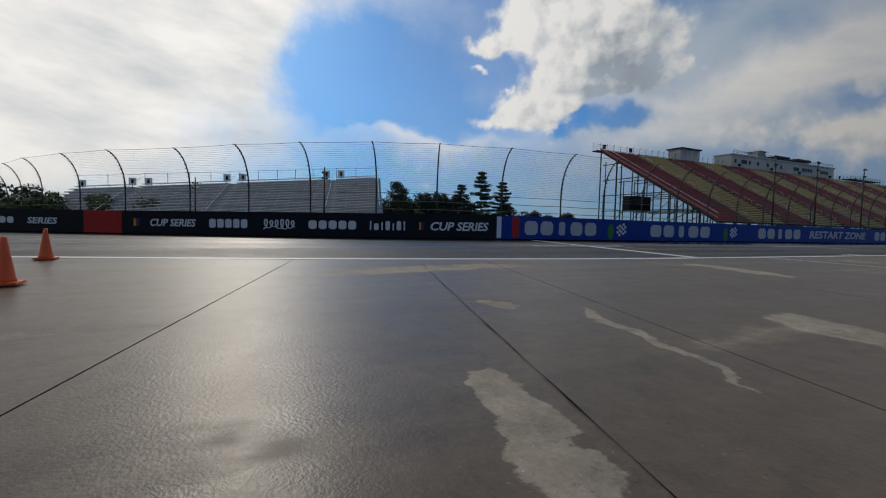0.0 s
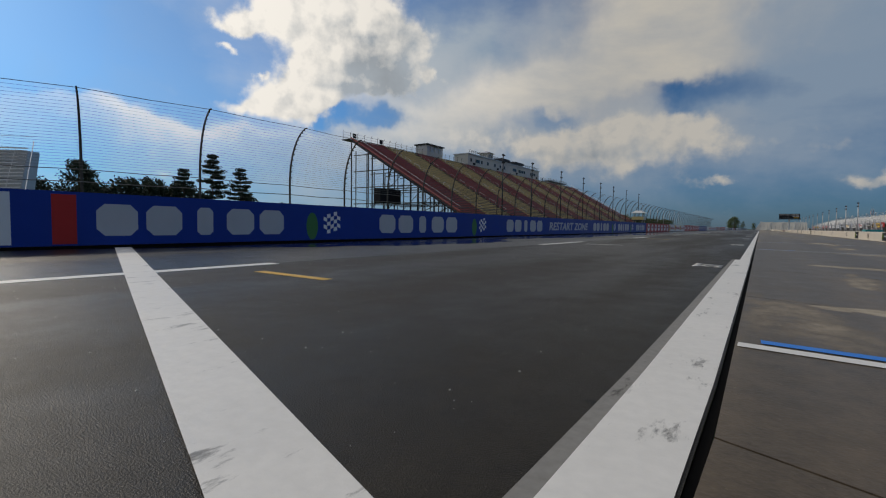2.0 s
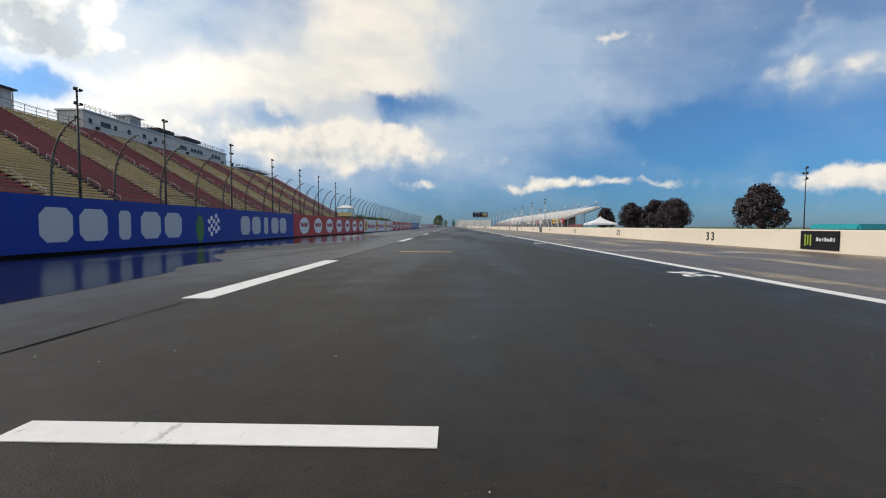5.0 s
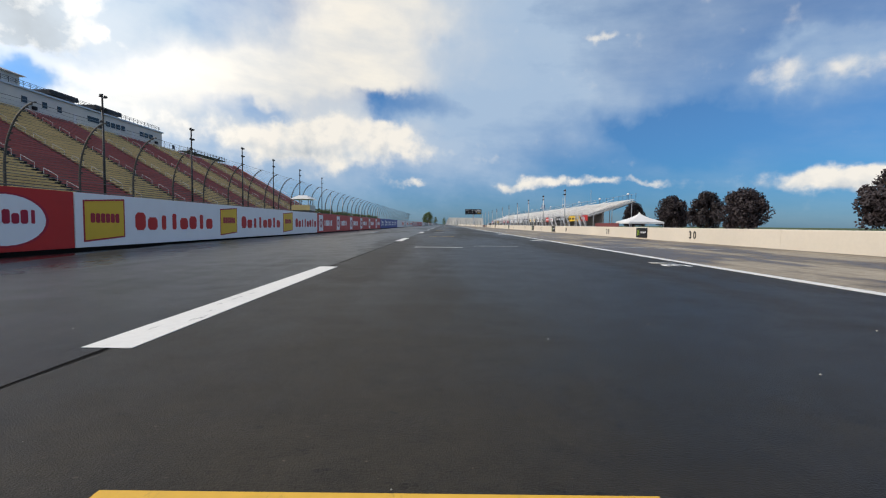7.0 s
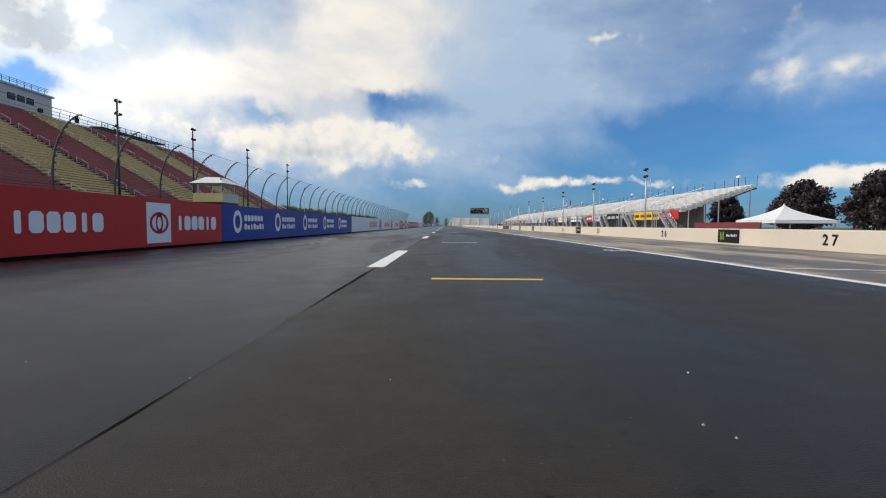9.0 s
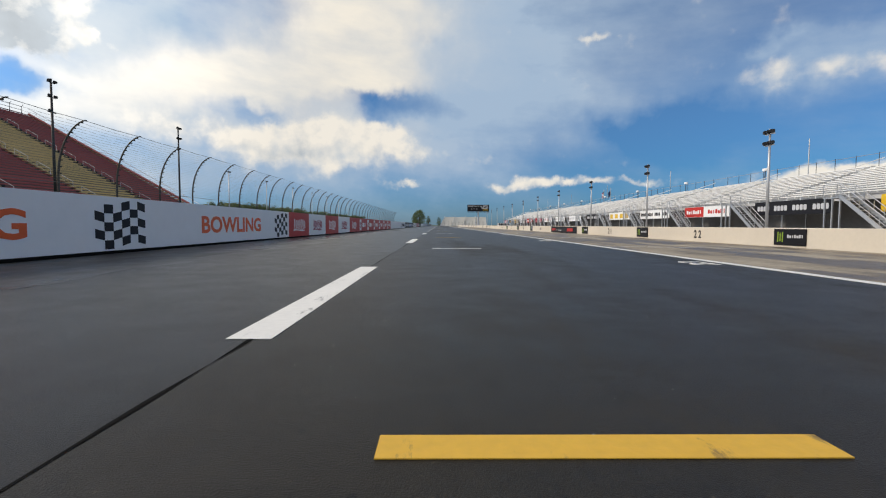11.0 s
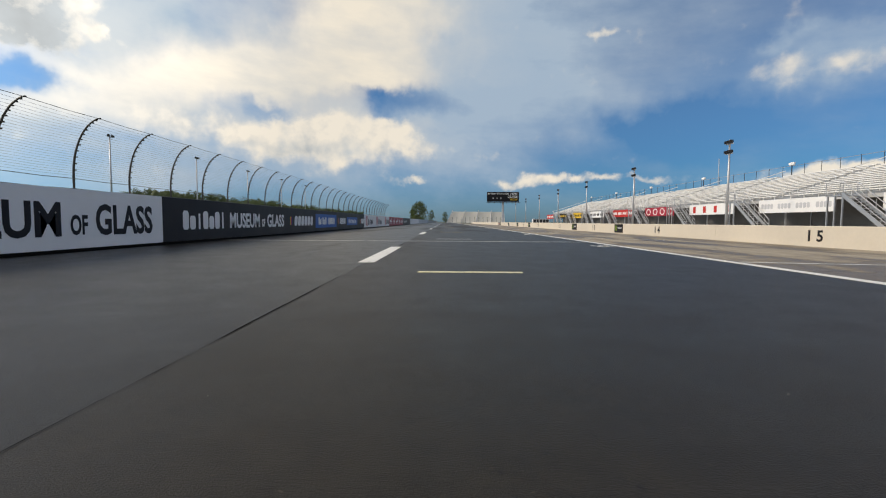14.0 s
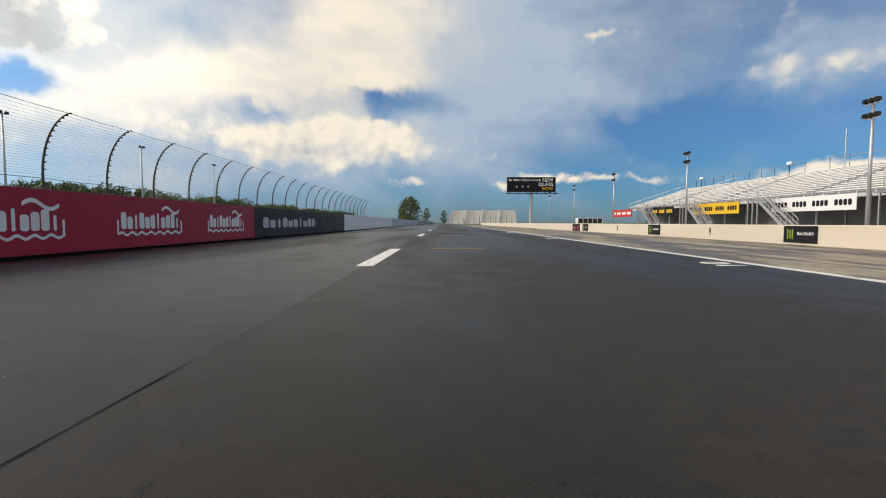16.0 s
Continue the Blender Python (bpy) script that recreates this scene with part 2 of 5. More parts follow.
def paving(name, dry, wet, rough_dry, rough_wet, lo, hi, stretch, scale, grain, bump, streak=0.0, shine=0.5, patches=(), grit=2.4, flecks=0.35, drying=0.0, damp=0.0):
    """Rain-damp paving: wet film and dry patches follow a broad, stretched noise."""
    m = bpy.data.materials.new(name)
    m.use_nodes = True
    k = Nodes(m.node_tree)
    bsdf = m.node_tree.nodes["Principled BSDF"]
    place = k.add("ShaderNodeNewGeometry").outputs["Position"]
    chips = k.noise(place, grain * 1.4, 2.0, 0.7)
    blots = k.noise(place, 7.0, 5.0, 0.65)
    stones = k.math("ADD", k.math("MULTIPLY", k.noise(place, grain, 3.0, 0.75), 0.6), k.math("MULTIPLY", k.noise(place, grain * 0.3, 4.0, 0.7), 0.4))
    mid = k.noise(place, 2.2, 6.0, 0.6)
    pulled = k.vec("MULTIPLY", place, stretch)
    pool = k.math("ADD", k.noise(pulled, scale, 6.0, 0.55), k.math("MULTIPLY", k.math("SUBTRACT", mid, 0.5), 0.10))
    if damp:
        # lower pool value between y 90 and 222: darker, smoother asphalt there
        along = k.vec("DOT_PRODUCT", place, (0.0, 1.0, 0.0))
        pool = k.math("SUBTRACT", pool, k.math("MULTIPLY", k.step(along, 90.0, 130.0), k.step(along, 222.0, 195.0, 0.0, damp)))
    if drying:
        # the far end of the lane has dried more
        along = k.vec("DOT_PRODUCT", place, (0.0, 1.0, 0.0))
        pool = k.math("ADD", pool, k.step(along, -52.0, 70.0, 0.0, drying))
    if patches:
        # dried islands: x, y, half width, half length, turn
        ragged = k.vec("ADD", place, k.vec("SCALE", k.vec("SUBTRACT", k.noise(place, 2.2, 7.0, 0.62, True), (0.5, 0.5, 0.5)), scale=0.55))
        for x, y, w, l, turn in patches:
            c, s = math.cos(radians(turn)), math.sin(radians(turn))
            off = k.vec("SUBTRACT", ragged, (x, y, 0.0))
            p, q = k.vec("DOT_PRODUCT", off, (c / w, s / w, 0.0)), k.vec("DOT_PRODUCT", off, (-s / l, c / l, 0.0))
            far = k.math("ADD", k.math("MULTIPLY", p, p), k.math("MULTIPLY", q, q))
            pool = k.math("MAXIMUM", pool, k.step(far, 1.6, 0.4, 0.0, hi + 0.02))
    dryness = k.step(pool, lo, hi)
    base = k.mix(dryness, wet, dry)
    lines = k.noise(k.vec("MULTIPLY", place, (1.6, 0.02, 1.0)), 1.0, 5.0, 0.6)
    tone = k.math("ADD", 1.0, k.math("ADD", k.math("MULTIPLY", k.math("SUBTRACT", stones, 0.5), grit), k.math("ADD", k.math("ADD", k.math("MULTIPLY", k.math("SUBTRACT", mid, 0.5), 0.5), k.math("MULTIPLY", k.math("SUBTRACT", blots, 0.5), 1.0)), k.math("MULTIPLY", k.math("SUBTRACT", lines, 0.5), streak))))
    # small dark pits and pale chips
    pits = k.step(k.noise(place, 13.0, 3.0, 0.6), 0.64, 0.72, 1.0, 1.0 - 0.65 * flecks)
    bright = k.step(k.noise(place, 48.0, 2.0, 0.5), 0.70, 0.77, 0.0, 2.2 * flecks)
    tone = k.math("MULTIPLY", k.math("MAXIMUM", tone, 0.15), k.math("ADD", pits, bright))
    k.put(bsdf.inputs["Base Color"], k.vec("SCALE", base, scale=tone))
    k.put(bsdf.inputs["Roughness"], k.math("ADD", k.math("MULTIPLY", dryness, rough_dry - rough_wet), k.math("ADD", rough_wet, k.math("MULTIPLY", k.math("SUBTRACT", mid, 0.5), 0.2)), clamp=True))
    b = k.add("ShaderNodeBump")
    bsdf.inputs["Specular IOR Level"].default_value = shine
    b.inputs["Strength"].default_value, b.inputs["Distance"].default_value = bump, 0.009
    k.put(b.inputs["Height"], chips)
    k.put(bsdf.inputs["Normal"], b.outputs[0])
    return m


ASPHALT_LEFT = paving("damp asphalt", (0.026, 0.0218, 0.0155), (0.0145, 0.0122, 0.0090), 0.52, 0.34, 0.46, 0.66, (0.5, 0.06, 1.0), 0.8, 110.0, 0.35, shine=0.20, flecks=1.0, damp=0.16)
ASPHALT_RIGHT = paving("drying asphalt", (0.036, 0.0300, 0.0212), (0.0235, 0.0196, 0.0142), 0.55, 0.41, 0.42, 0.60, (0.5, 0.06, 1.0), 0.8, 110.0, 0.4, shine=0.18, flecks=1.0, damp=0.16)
DRIED = [(11.0, -54.9, 0.18, 0.75, 70), (10.3, -53.5, 0.07, 1.2, 73), (10.78, -51.98, 0.30, 0.9, 64), (9.1, -53.82, 0.16, 0.22, 75), (7.6, -48.0, 1.25, 0.40, -16), (6.85, -47.88, 0.42, 0.36, 0), (6.36, -48.46, 0.28, 0.06, -12), (5.7, -48.22, 0.13, 0.12, 0), (6.9, -41.9, 0.9, 0.22, 0), (7.3, -36.5, 1.0, 0.3, -10), (8.6, -30.5, 1.5, 0.35, -8)]
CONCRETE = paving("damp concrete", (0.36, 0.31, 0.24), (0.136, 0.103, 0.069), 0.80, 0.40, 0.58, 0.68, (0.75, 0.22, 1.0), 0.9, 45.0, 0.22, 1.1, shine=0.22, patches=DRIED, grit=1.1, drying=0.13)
GRASS = material("grass", (0.06, 0.09, 0.025), 0.9, 3.0, 0.35, 0.5)
PAINT_WHITE = material("road paint", (0.82, 0.80, 0.755), 0.5, 18.0, 0.10, 0.2, blotch=0.10, blotch_scale=1.2, wear=0.75)
PAINT_PALE = material("worn pale yellow road paint", (0.74, 0.68, 0.42), 0.5, 18.0, 0.2, 0.2, wear=0.8)
PAINT_YELLOW = material("yellow road paint", (0.72, 0.42, 0.04), 0.5, 18.0, 0.15, 0.2, wear=0.7)
PAINT_BLUE = material("blue road paint", (0.02, 0.22, 0.75), 0.5, 18.0, 0.15, 0.2)
TAR = material("tar joint", (0.008, 0.0075, 0.007), 0.95, 20.0, 0.2, spec=0.05)
PAINT_OLD = material("old grey road paint", (0.26, 0.25, 0.23), 0.7, 24.0, 0.3, 0.3, wear=0.9)
WALL = material("painted barrier concrete", (0.66, 0.595, 0.50), 0.75, 9.0, 0.06, 0.25, blotch=0.10, blotch_scale=0.5)
ROUGH_WALL = material("barrier concrete", (0.40, 0.38, 0.35), 0.8, 9.0, 0.10, 0.3)
BLACK = material("black vinyl", (0.012, 0.012, 0.016), 0.45, 3.0, 0.1, blotch_scale=1.0, spec=0.2)
BLUE = material("blue vinyl", (0.010, 0.045, 0.30), 0.42, 3.0, 0.06, blotch_scale=1.0, spec=0.2)
BLUE_PALE = material("mid blue vinyl", (0.015, 0.12, 0.42), 0.42, 3.0, 0.06, blotch_scale=1.0, spec=0.2)
RED = material("red vinyl", (0.52, 0.035, 0.03), 0.42, 3.0, 0.06, blotch_scale=1.0, spec=0.2)
CRIMSON = material("crimson vinyl", (0.38, 0.025, 0.05), 0.42, 3.0, 0.06, blotch_scale=1.0, spec=0.2)
WHITE = material("white vinyl", (0.82, 0.82, 0.82), 0.42, 3.0, 0.04, blotch=0.05, blotch_scale=1.0)
YELLOW = material("yellow vinyl", (0.75, 0.47, 0.02), 0.45, 3.0, 0.06)
ORANGE = material("orange plastic", (0.80, 0.12, 0.02), 0.45, 8.0, 0.08)
GREEN = material("green vinyl", (0.05, 0.20, 0.05), 0.5, 3.0, 0.1)
LIME = material("lime vinyl", (0.22, 0.34, 0.03), 0.5, 3.0, 0.1)
GREY_PALE = material("pale grey vinyl", (0.52, 0.53, 0.56), 0.5, 3.0, 0.05)
POST = material("brown-black fence post steel", (0.055, 0.048, 0.045), 0.6, 20.0, 0.2)
STEEL_DARK = material("weathered dark steel", (0.03, 0.03, 0.034), 0.5, 20.0, 0.2, metal=0.3)
WIRE = material("fence cable", (0.16, 0.16, 0.17), 0.55, 20.0, 0.2, metal=0.2)
GALVANISED = material("galvanised steel", (0.50, 0.51, 0.53), 0.42, 14.0, 0.1, metal=0.7)
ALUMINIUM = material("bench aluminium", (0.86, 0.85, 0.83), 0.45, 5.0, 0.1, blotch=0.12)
ALUMINIUM_GREY = material("grey bench aluminium", (0.50, 0.50, 0.50), 0.65, 5.0, 0.1, metal=0.0, blotch=0.12)
SEAT_RED = material("faded red seat boards", (0.44, 0.125, 0.115), 0.65, 3.0, 0.15, blotch=0.2, each=0.10)
SEAT_TAN = material("straw yellow seat boards", (0.68, 0.52, 0.25), 0.65, 3.0, 0.15, blotch=0.2, each=0.10)
GRIT_GLINTS = material("loose stone chips and glints", (0.42, 0.40, 0.36), 0.4, 30.0, 0.3)
CABIN = material("cabin siding", (0.52, 0.52, 0.50), 0.6, 3.0, 0.06)
GLASS = material("dark window glass", (0.02, 0.025, 0.03), 0.08, 3.0, 0.0, blotch=0.0)
BARK = material("bark", (0.09, 0.065, 0.045), 0.9, 12.0, 0.3, 0.6)
LEAF_COPPER = material("copper beech leaves", (0.030, 0.020, 0.022), 0.6, 2.0, 0.3, blotch=0.3, each=0.2)
LEAF_GREEN = material("green leaves", (0.105, 0.145, 0.040), 0.6, 2.0, 0.3, blotch=0.35, each=0.2)
LEAF_DARK = material("pine needles", (0.020, 0.035, 0.018), 0.7, 2.0, 0.3, blotch=0.3)
DAMP = paving("wet film on asphalt", (0.026, 0.022, 0.0165), (0.014, 0.012, 0.0095), 0.50, 0.26, 0.36, 0.72, (0.6, 0.10, 1.0), 1.0, 70.0, 0.2, shine=0.26, flecks=0.8)
WET = paving("standing water on asphalt", (0.022, 0.022, 0.022), (0.012, 0.012, 0.013), 0.22, 0.07, 0.45, 0.65, (0.6, 0.10, 1.0), 1.0, 70.0, 0.06)
TEAL = material("teal plastic", (0.01, 0.30, 0.34), 0.45, 5.0, 0.08)
SKY_BLUE = material("pale blue trailer paint", (0.30, 0.55, 0.75), 0.4, 3.0, 0.05)
FLAG_RED = material("striped flag cloth", (0.45, 0.10, 0.12), 0.8, 3.0, 0.1)
FLAG_NAVY = material("navy flag cloth", (0.02, 0.03, 0.12), 0.8, 3.0, 0.1)
TENT = material("white tent canvas", (0.80, 0.80, 0.80), 0.6, 2.0, 0.03)
TAN_PANEL = material("pale cladding", (0.66, 0.63, 0.58), 0.7, 2.0, 0.06)
SKIRT = material("grey mesh skirt", (0.15, 0.15, 0.15), 0.8, 4.0, 0.25, blotch=0.4)
MAROON = material("maroon skirt", (0.16, 0.03, 0.03), 0.6, 3.0, 0.1)


# ---------------------------------------------------------------- mesh helpers
def mesh_object(name, bm, mat, smooth=False):
    data = bpy.data.meshes.new(name)
    bm.to_mesh(data)
    bm.free()
    data.materials.append(mat)
    if smooth:
        for p in data.polygons:
            p.use_smooth = True
    return new(name, data)


def part(name, bm, mat, parent=None, label="", smooth=False):
    ob = mesh_object(name, bm, mat, smooth)
    ob.parent = parent
    return tagged(ob, label)


def empty(name, label, category, group="", kind="", at=(0, 0, 0)):
    ob = new(name)
    ob.empty_display_size = 0.2
    ob.location = at
    return tagged(ob, label, category, group, kind)


def block(bm, x0, x1, y0, y1, z0, z1):
    v = [bm.verts.new(p) for p in ((x0, y0, z0), (x1, y0, z0), (x1, y1, z0), (x0, y1, z0), (x0, y0, z1), (x1, y0, z1), (x1, y1, z1), (x0, y1, z1))]
    for f in ((0, 3, 2, 1), (4, 5, 6, 7), (0, 1, 5, 4), (1, 2, 6, 5), (2, 3, 7, 6), (3, 0, 4, 7)):
        bm.faces.new([v[i] for i in f])
    return bm


def boxes(*sizes):
    bm = bmesh.new()
    for s in sizes:
        block(bm, *s)
    return bm


def bevelled(size, width=0.02):
    bm = boxes(size)
    bmesh.ops.bevel(bm, geom=bm.edges[:], offset=width, segments=2, affect="EDGES")
    return bm


def tube(bm, points, radius, sides=6):
    """A round bar along points; radius may be a list."""
    pts = [Vector(p) for p in points]
    radii = radius if isinstance(radius, (list, tuple)) else [radius] * len(pts)
    rings = []
    for i, p in enumerate(pts):
        way = (pts[min(i + 1, len(pts) - 1)] - pts[max(i - 1, 0)]).normalized()
        side = way.cross(Vector((0, 0, 1)))
        side = side.normalized() if side.length > 1e-3 else Vector((1, 0, 0))
        up = side.cross(way)
        rings.append([bm.verts.new(p + radii[i] * (math.cos(2 * math.pi * j / sides) * side + math.sin(2 * math.pi * j / sides) * up)) for j in range(sides)])
    for a, b in zip(rings, rings[1:]):
        for j in range(sides):
            bm.faces.new((a[j], a[(j + 1) % sides], b[(j + 1) % sides], b[j]))
    bm.faces.new(rings[0][::-1])
    bm.faces.new(rings[-1])
    return bm


def prism(outline, y0, y1):
    """An outline in x and z, drawn out along y."""
    bm = bmesh.new()
    a = [bm.verts.new((x, y0, z)) for x, z in outline]
    b = [bm.verts.new((x, y1, z)) for x, z in outline]
    n = len(outline)
    for i in range(n):
        bm.faces.new((a[i], b[i], b[(i + 1) % n], a[(i + 1) % n]))
    bm.faces.new(a)
    bm.faces.new(b[::-1])
    bmesh.ops.recalc_face_normals(bm, faces=bm.faces[:])
    return bm


def sheet(name, corners, mat, cuts=0, label="", category="ground"):
    bm = bmesh.new()
    bm.faces.new([bm.verts.new(c) for c in corners])
    if cuts:
        bmesh.ops.subdivide_edges(bm, edges=bm.edges[:], cuts=cuts, use_grid_fill=True)
    return tagged(mesh_object(name, bm, mat), label, category, kind="structure")


def lettering(text, width, height, bold=0.018, lean=0.0):
    """Flat letters of the built-in font as a bmesh in x and y, fitted to width and height, centred."""
    curve = bpy.data.curves.new("letters", "FONT")
    curve.body, curve.resolution_u, curve.offset, curve.shear = text, 3, bold, lean
    ob = bpy.data.objects.new("letters", curve)
    scene.collection.objects.link(ob)
    graph = bpy.context.evaluated_depsgraph_get()
    data = bpy.data.meshes.new_from_object(ob.evaluated_get(graph))
    bm = bmesh.new()
    bm.from_mesh(data)
    bpy.data.objects.remove(ob)
    bpy.data.curves.remove(curve)
    bpy.data.meshes.remove(data)
    xs, ys = [v.co.x for v in bm.verts], [v.co.y for v in bm.verts]
    sx, sy = width / (max(xs) - min(xs)), height / (max(ys) - min(ys))
    for v in bm.verts:
        v.co.x, v.co.y = (v.co.x - (max(xs) + min(xs)) / 2) * sx, (v.co.y - (max(ys) + min(ys)) / 2) * sy
    return bm


def bars(count, width, height, thin=0.24, slant=0.0, plain=()):
    """A row of plain blocks with the rhythm of a word, in x and y, centred: one bmesh for each."""
    step = width / count
    made = []
    for i in range(count):
        bm = bmesh.new()
        a, b = -width / 2 + i * step + 0.09 * step, -width / 2 + (i + 1) * step - 0.09 * step
        low = 0.0 if (count < 7 or i in (0, count - 2)) else 0.26 * ((i * 5) % 3) / 2
        c, d = -height / 2, height / 2 - low * height
        t = thin * (b - a)
        spot = lambda x, y: bm.verts.new((x + slant * y, y, 0))
        m, mid = (a + b) / 2, (c + d) / 2

        def block_of(x0, x1, y0, y1):
            q = 0.22 * min(x1 - x0, y1 - y0)
            bm.faces.new([spot(x, y) for x, y in ((x0 + q, y0), (x1 - q, y0), (x1, y0 + q), (x1, y1 - q), (x1 - q, y1), (x0 + q, y1), (x0, y1 - q), (x0, y0 + q))])

        if i in plain or (count >= 7 and i % 4 == 2):
            block_of(m - t * 0.8, m + t * 0.8, c, d)
        else:
            block_of(a, b, c, d)
        made.append(bm)
    return made


def scribble(width, height, loops, stroke=0.05):
    """A flat looping ribbon in x and y, centred."""
    bm = bmesh.new()
    n = loops * 22
    pts = []
    for i in range(n + 1):
        s = i / n
        a = 2 * math.pi * loops * s
        tall = 0.55 + 0.45 * abs(math.cos(math.pi * (1.5 * s + 0.05)))
        pts.append(Vector((width * (s - 0.5) * 0.9 + 0.42 * width / loops * math.sin(a), height * 0.5 * tall * -math.cos(a) + 0.08 * height * (1 - tall), 0)))
    left, right = [], []
    for i, p in enumerate(pts):
        d = (pts[min(n, i + 1)] - pts[max(0, i - 1)]).normalized()
        w = stroke * (0.6 + 0.5 * abs(d.y))
        left.append(bm.verts.new(p + Vector((-d.y, d.x, 0)) * w))
        right.append(bm.verts.new(p - Vector((-d.y, d.x, 0)) * w))
    for i in range(n):
        bm.faces.new((left[i], right[i], right[i + 1], left[i + 1]))
    return bm


def ripple(width, height, waves, stroke=0.03):
    """A thin wavy line in x and y, centred."""
    bm = bmesh.new()
    n = waves * 10
    low, top = [], []
    for i in range(n + 1):
        x, y = width * (i / n - 0.5), height * 0.5 * math.sin(2 * math.pi * waves * i / n)
        low.append(bm.verts.new((x, y - stroke, 0)))
        top.append(bm.verts.new((x, y + stroke, 0)))
    for i in range(n):
        bm.faces.new((low[i], low[i + 1], top[i + 1], top[i]))
    return bm


def islands(bm):
    """Split a bmesh into its loose pieces."""
    bm.verts.ensure_lookup_table()
    bm.verts.index_update()
    seen, groups = set(), []
    for v in bm.verts:
        if v.index in seen:
            continue
        stack, group = [v], []
        seen.add(v.index)
        while stack:
            p = stack.pop()
            group.append(p)
            for e in p.link_edges:
                o = e.other_vert(p)
                if o.index not in seen:
                    seen.add(o.index)
                    stack.append(o)
        groups.append(group)
    made = []
    for group in groups:
        piece = bmesh.new()
        table = {v: piece.verts.new(v.co) for v in group}
        for f in {f for v in group for f in v.link_faces}:
            piece.faces.new([table[v] for v in f.verts])
        made.append(piece)
    bm.free()
    return made


def disc(rx, ry, n=28, hole=0.0):
    bm = bmesh.new()
    ring = [(math.cos(2 * math.pi * i / n), math.sin(2 * math.pi * i / n)) for i in range(n)]
    outer = [bm.verts.new((rx * c, ry * s, 0)) for c, s in ring]
    if hole:
        inner = [bm.verts.new((rx * hole * c, ry * hole * s, 0)) for c, s in ring]
        for i in range(n):
            bm.faces.new((outer[i], outer[(i + 1) % n], inner[(i + 1) % n], inner[i]))
    else:
        bm.faces.new(outer)
    return bm


def slab(w, h):
    bm = bmesh.new()
    bm.faces.new([bm.verts.new((x, y, 0)) for x, y in ((-w / 2, -h / 2), (w / 2, -h / 2), (w / 2, h / 2), (-w / 2, h / 2))])
    return bm


def chequer(w, h, nx, ny, wave=0.0):
    bm = bmesh.new()
    for i in range(nx):
        for j in range(ny):
            if (i + j) % 2:
                x0, x1 = -w / 2 + i * w / nx, -w / 2 + (i + 1) * w / nx
                y0, y1 = -h / 2 + j * h / ny, -h / 2 + (j + 1) * h / ny
                bend = lambda x: wave * math.sin(6.3 * x / w)
                bm.faces.new([bm.verts.new((x, y + bend(x), 0)) for x, y in ((x0, y0), (x1, y0), (x1, y1), (x0, y1))])
    return bm


def flat_to(bm, m, thick=0.004):
    """Give flat shapes a little thickness and move them by m."""
    out = bmesh.ops.extrude_face_region(bm, geom=bm.faces[:])
    bmesh.ops.translate(bm, verts=[g for g in out["geom"] if isinstance(g, bmesh.types.BMVert)], vec=(0, 0, thick))
    bmesh.ops.recalc_face_normals(bm, faces=bm.faces[:])
    bm.transform(m)
    return bm


def facing_east(x, y, z):
    """Flat shapes drawn in x and y, stood up to be read from the +x side."""
    return Matrix(((0, 0, 1, x), (1, 0, 0, y), (0, 1, 0, z), (0, 0, 0, 1)))


def facing_west(x, y, z):
    return Matrix(((0, 0, -1, x), (-1, 0, 0, y), (0, 1, 0, z), (0, 0, 0, 1)))


def facing_south(x, y, z):
    return Matrix(((1, 0, 0, x), (0, 0, -1, y), (0, 1, 0, z), (0, 0, 0, 1)))


def lying(x, y, z, turn=0):
    return Matrix.Translation((x, y, z)) @ Matrix.Rotation(radians(turn), 4, "Z")


# ---------------------------------------------------------------- ground and track
XL, XR, XP = -5.70, 5.52, 12.535
PIT_Z = -0.106
WALL_TOP, PIT_TOP = 1.15, 0.534

BEND_X, BEND_Y = -52.0, -44.5      # the straight begins here, out of a corner round this point


def bent(x, y):
    """South of the straight everything along the track follows the corner."""
    if y >= BEND_Y:
        return x, y
    a, r = (BEND_Y - y) / -BEND_X, x - BEND_X
    return BEND_X + r * math.cos(a), BEND_Y - r * math.sin(a)


def corner(bm, low=False):
    """Lay a mesh built for a straight track round the corner; low: the barrier sinks along it."""
    for v in bm.verts:
        if low:
            v.co.z *= 1 - 0.26 * min(1.0, max(0.0, (-45.0 - v.co.y) / 18.0))
        v.co.x, v.co.y = bent(v.co.x, v.co.y)
    return bm


def stations(y0, y1):
    """Places along the track, close together in the corner."""
    n = max(1, math.ceil((min(y1, BEND_Y) - y0) / 1.2)) if y0 < BEND_Y else 0
    ys = [y0 + (min(y1, BEND_Y) - y0) * i / n for i in range(n)] if n else []
    return ys + ([max(y0, BEND_Y), y1] if y1 > BEND_Y else [y1])


def lane(name, x0, x1, y0, y1, z, mat, label, category="road"):
    bm = bmesh.new()
    rows = [[bm.verts.new((x, y, z)) for x in (x0, x1)] for y in stations(y0, y1)]
    for a, b in zip(rows, rows[1:]):
        bm.faces.new((a[0], a[1], b[1], b[0]))
    return tagged(mesh_object(name, corner(bm), mat), label, category, kind="structure")


def swept(outline, y0, y1, low=True):
    """An outline in x and z drawn along the track, round the corner too."""
    bm = bmesh.new()
    rings = [[bm.verts.new((x, y, z)) for x, z in outline] for y in stations(y0, y1)]
    n = len(outline)
    for a, b in zip(rings, rings[1:]):
        for i in range(n):
            bm.faces.new((a[i], b[i], b[(i + 1) % n], a[(i + 1) % n]))
    bm.faces.new(rings[0])
    bm.faces.new(rings[-1][::-1])
    bmesh.ops.recalc_face_normals(bm, faces=bm.faces[:])
    return corner(bm, low)


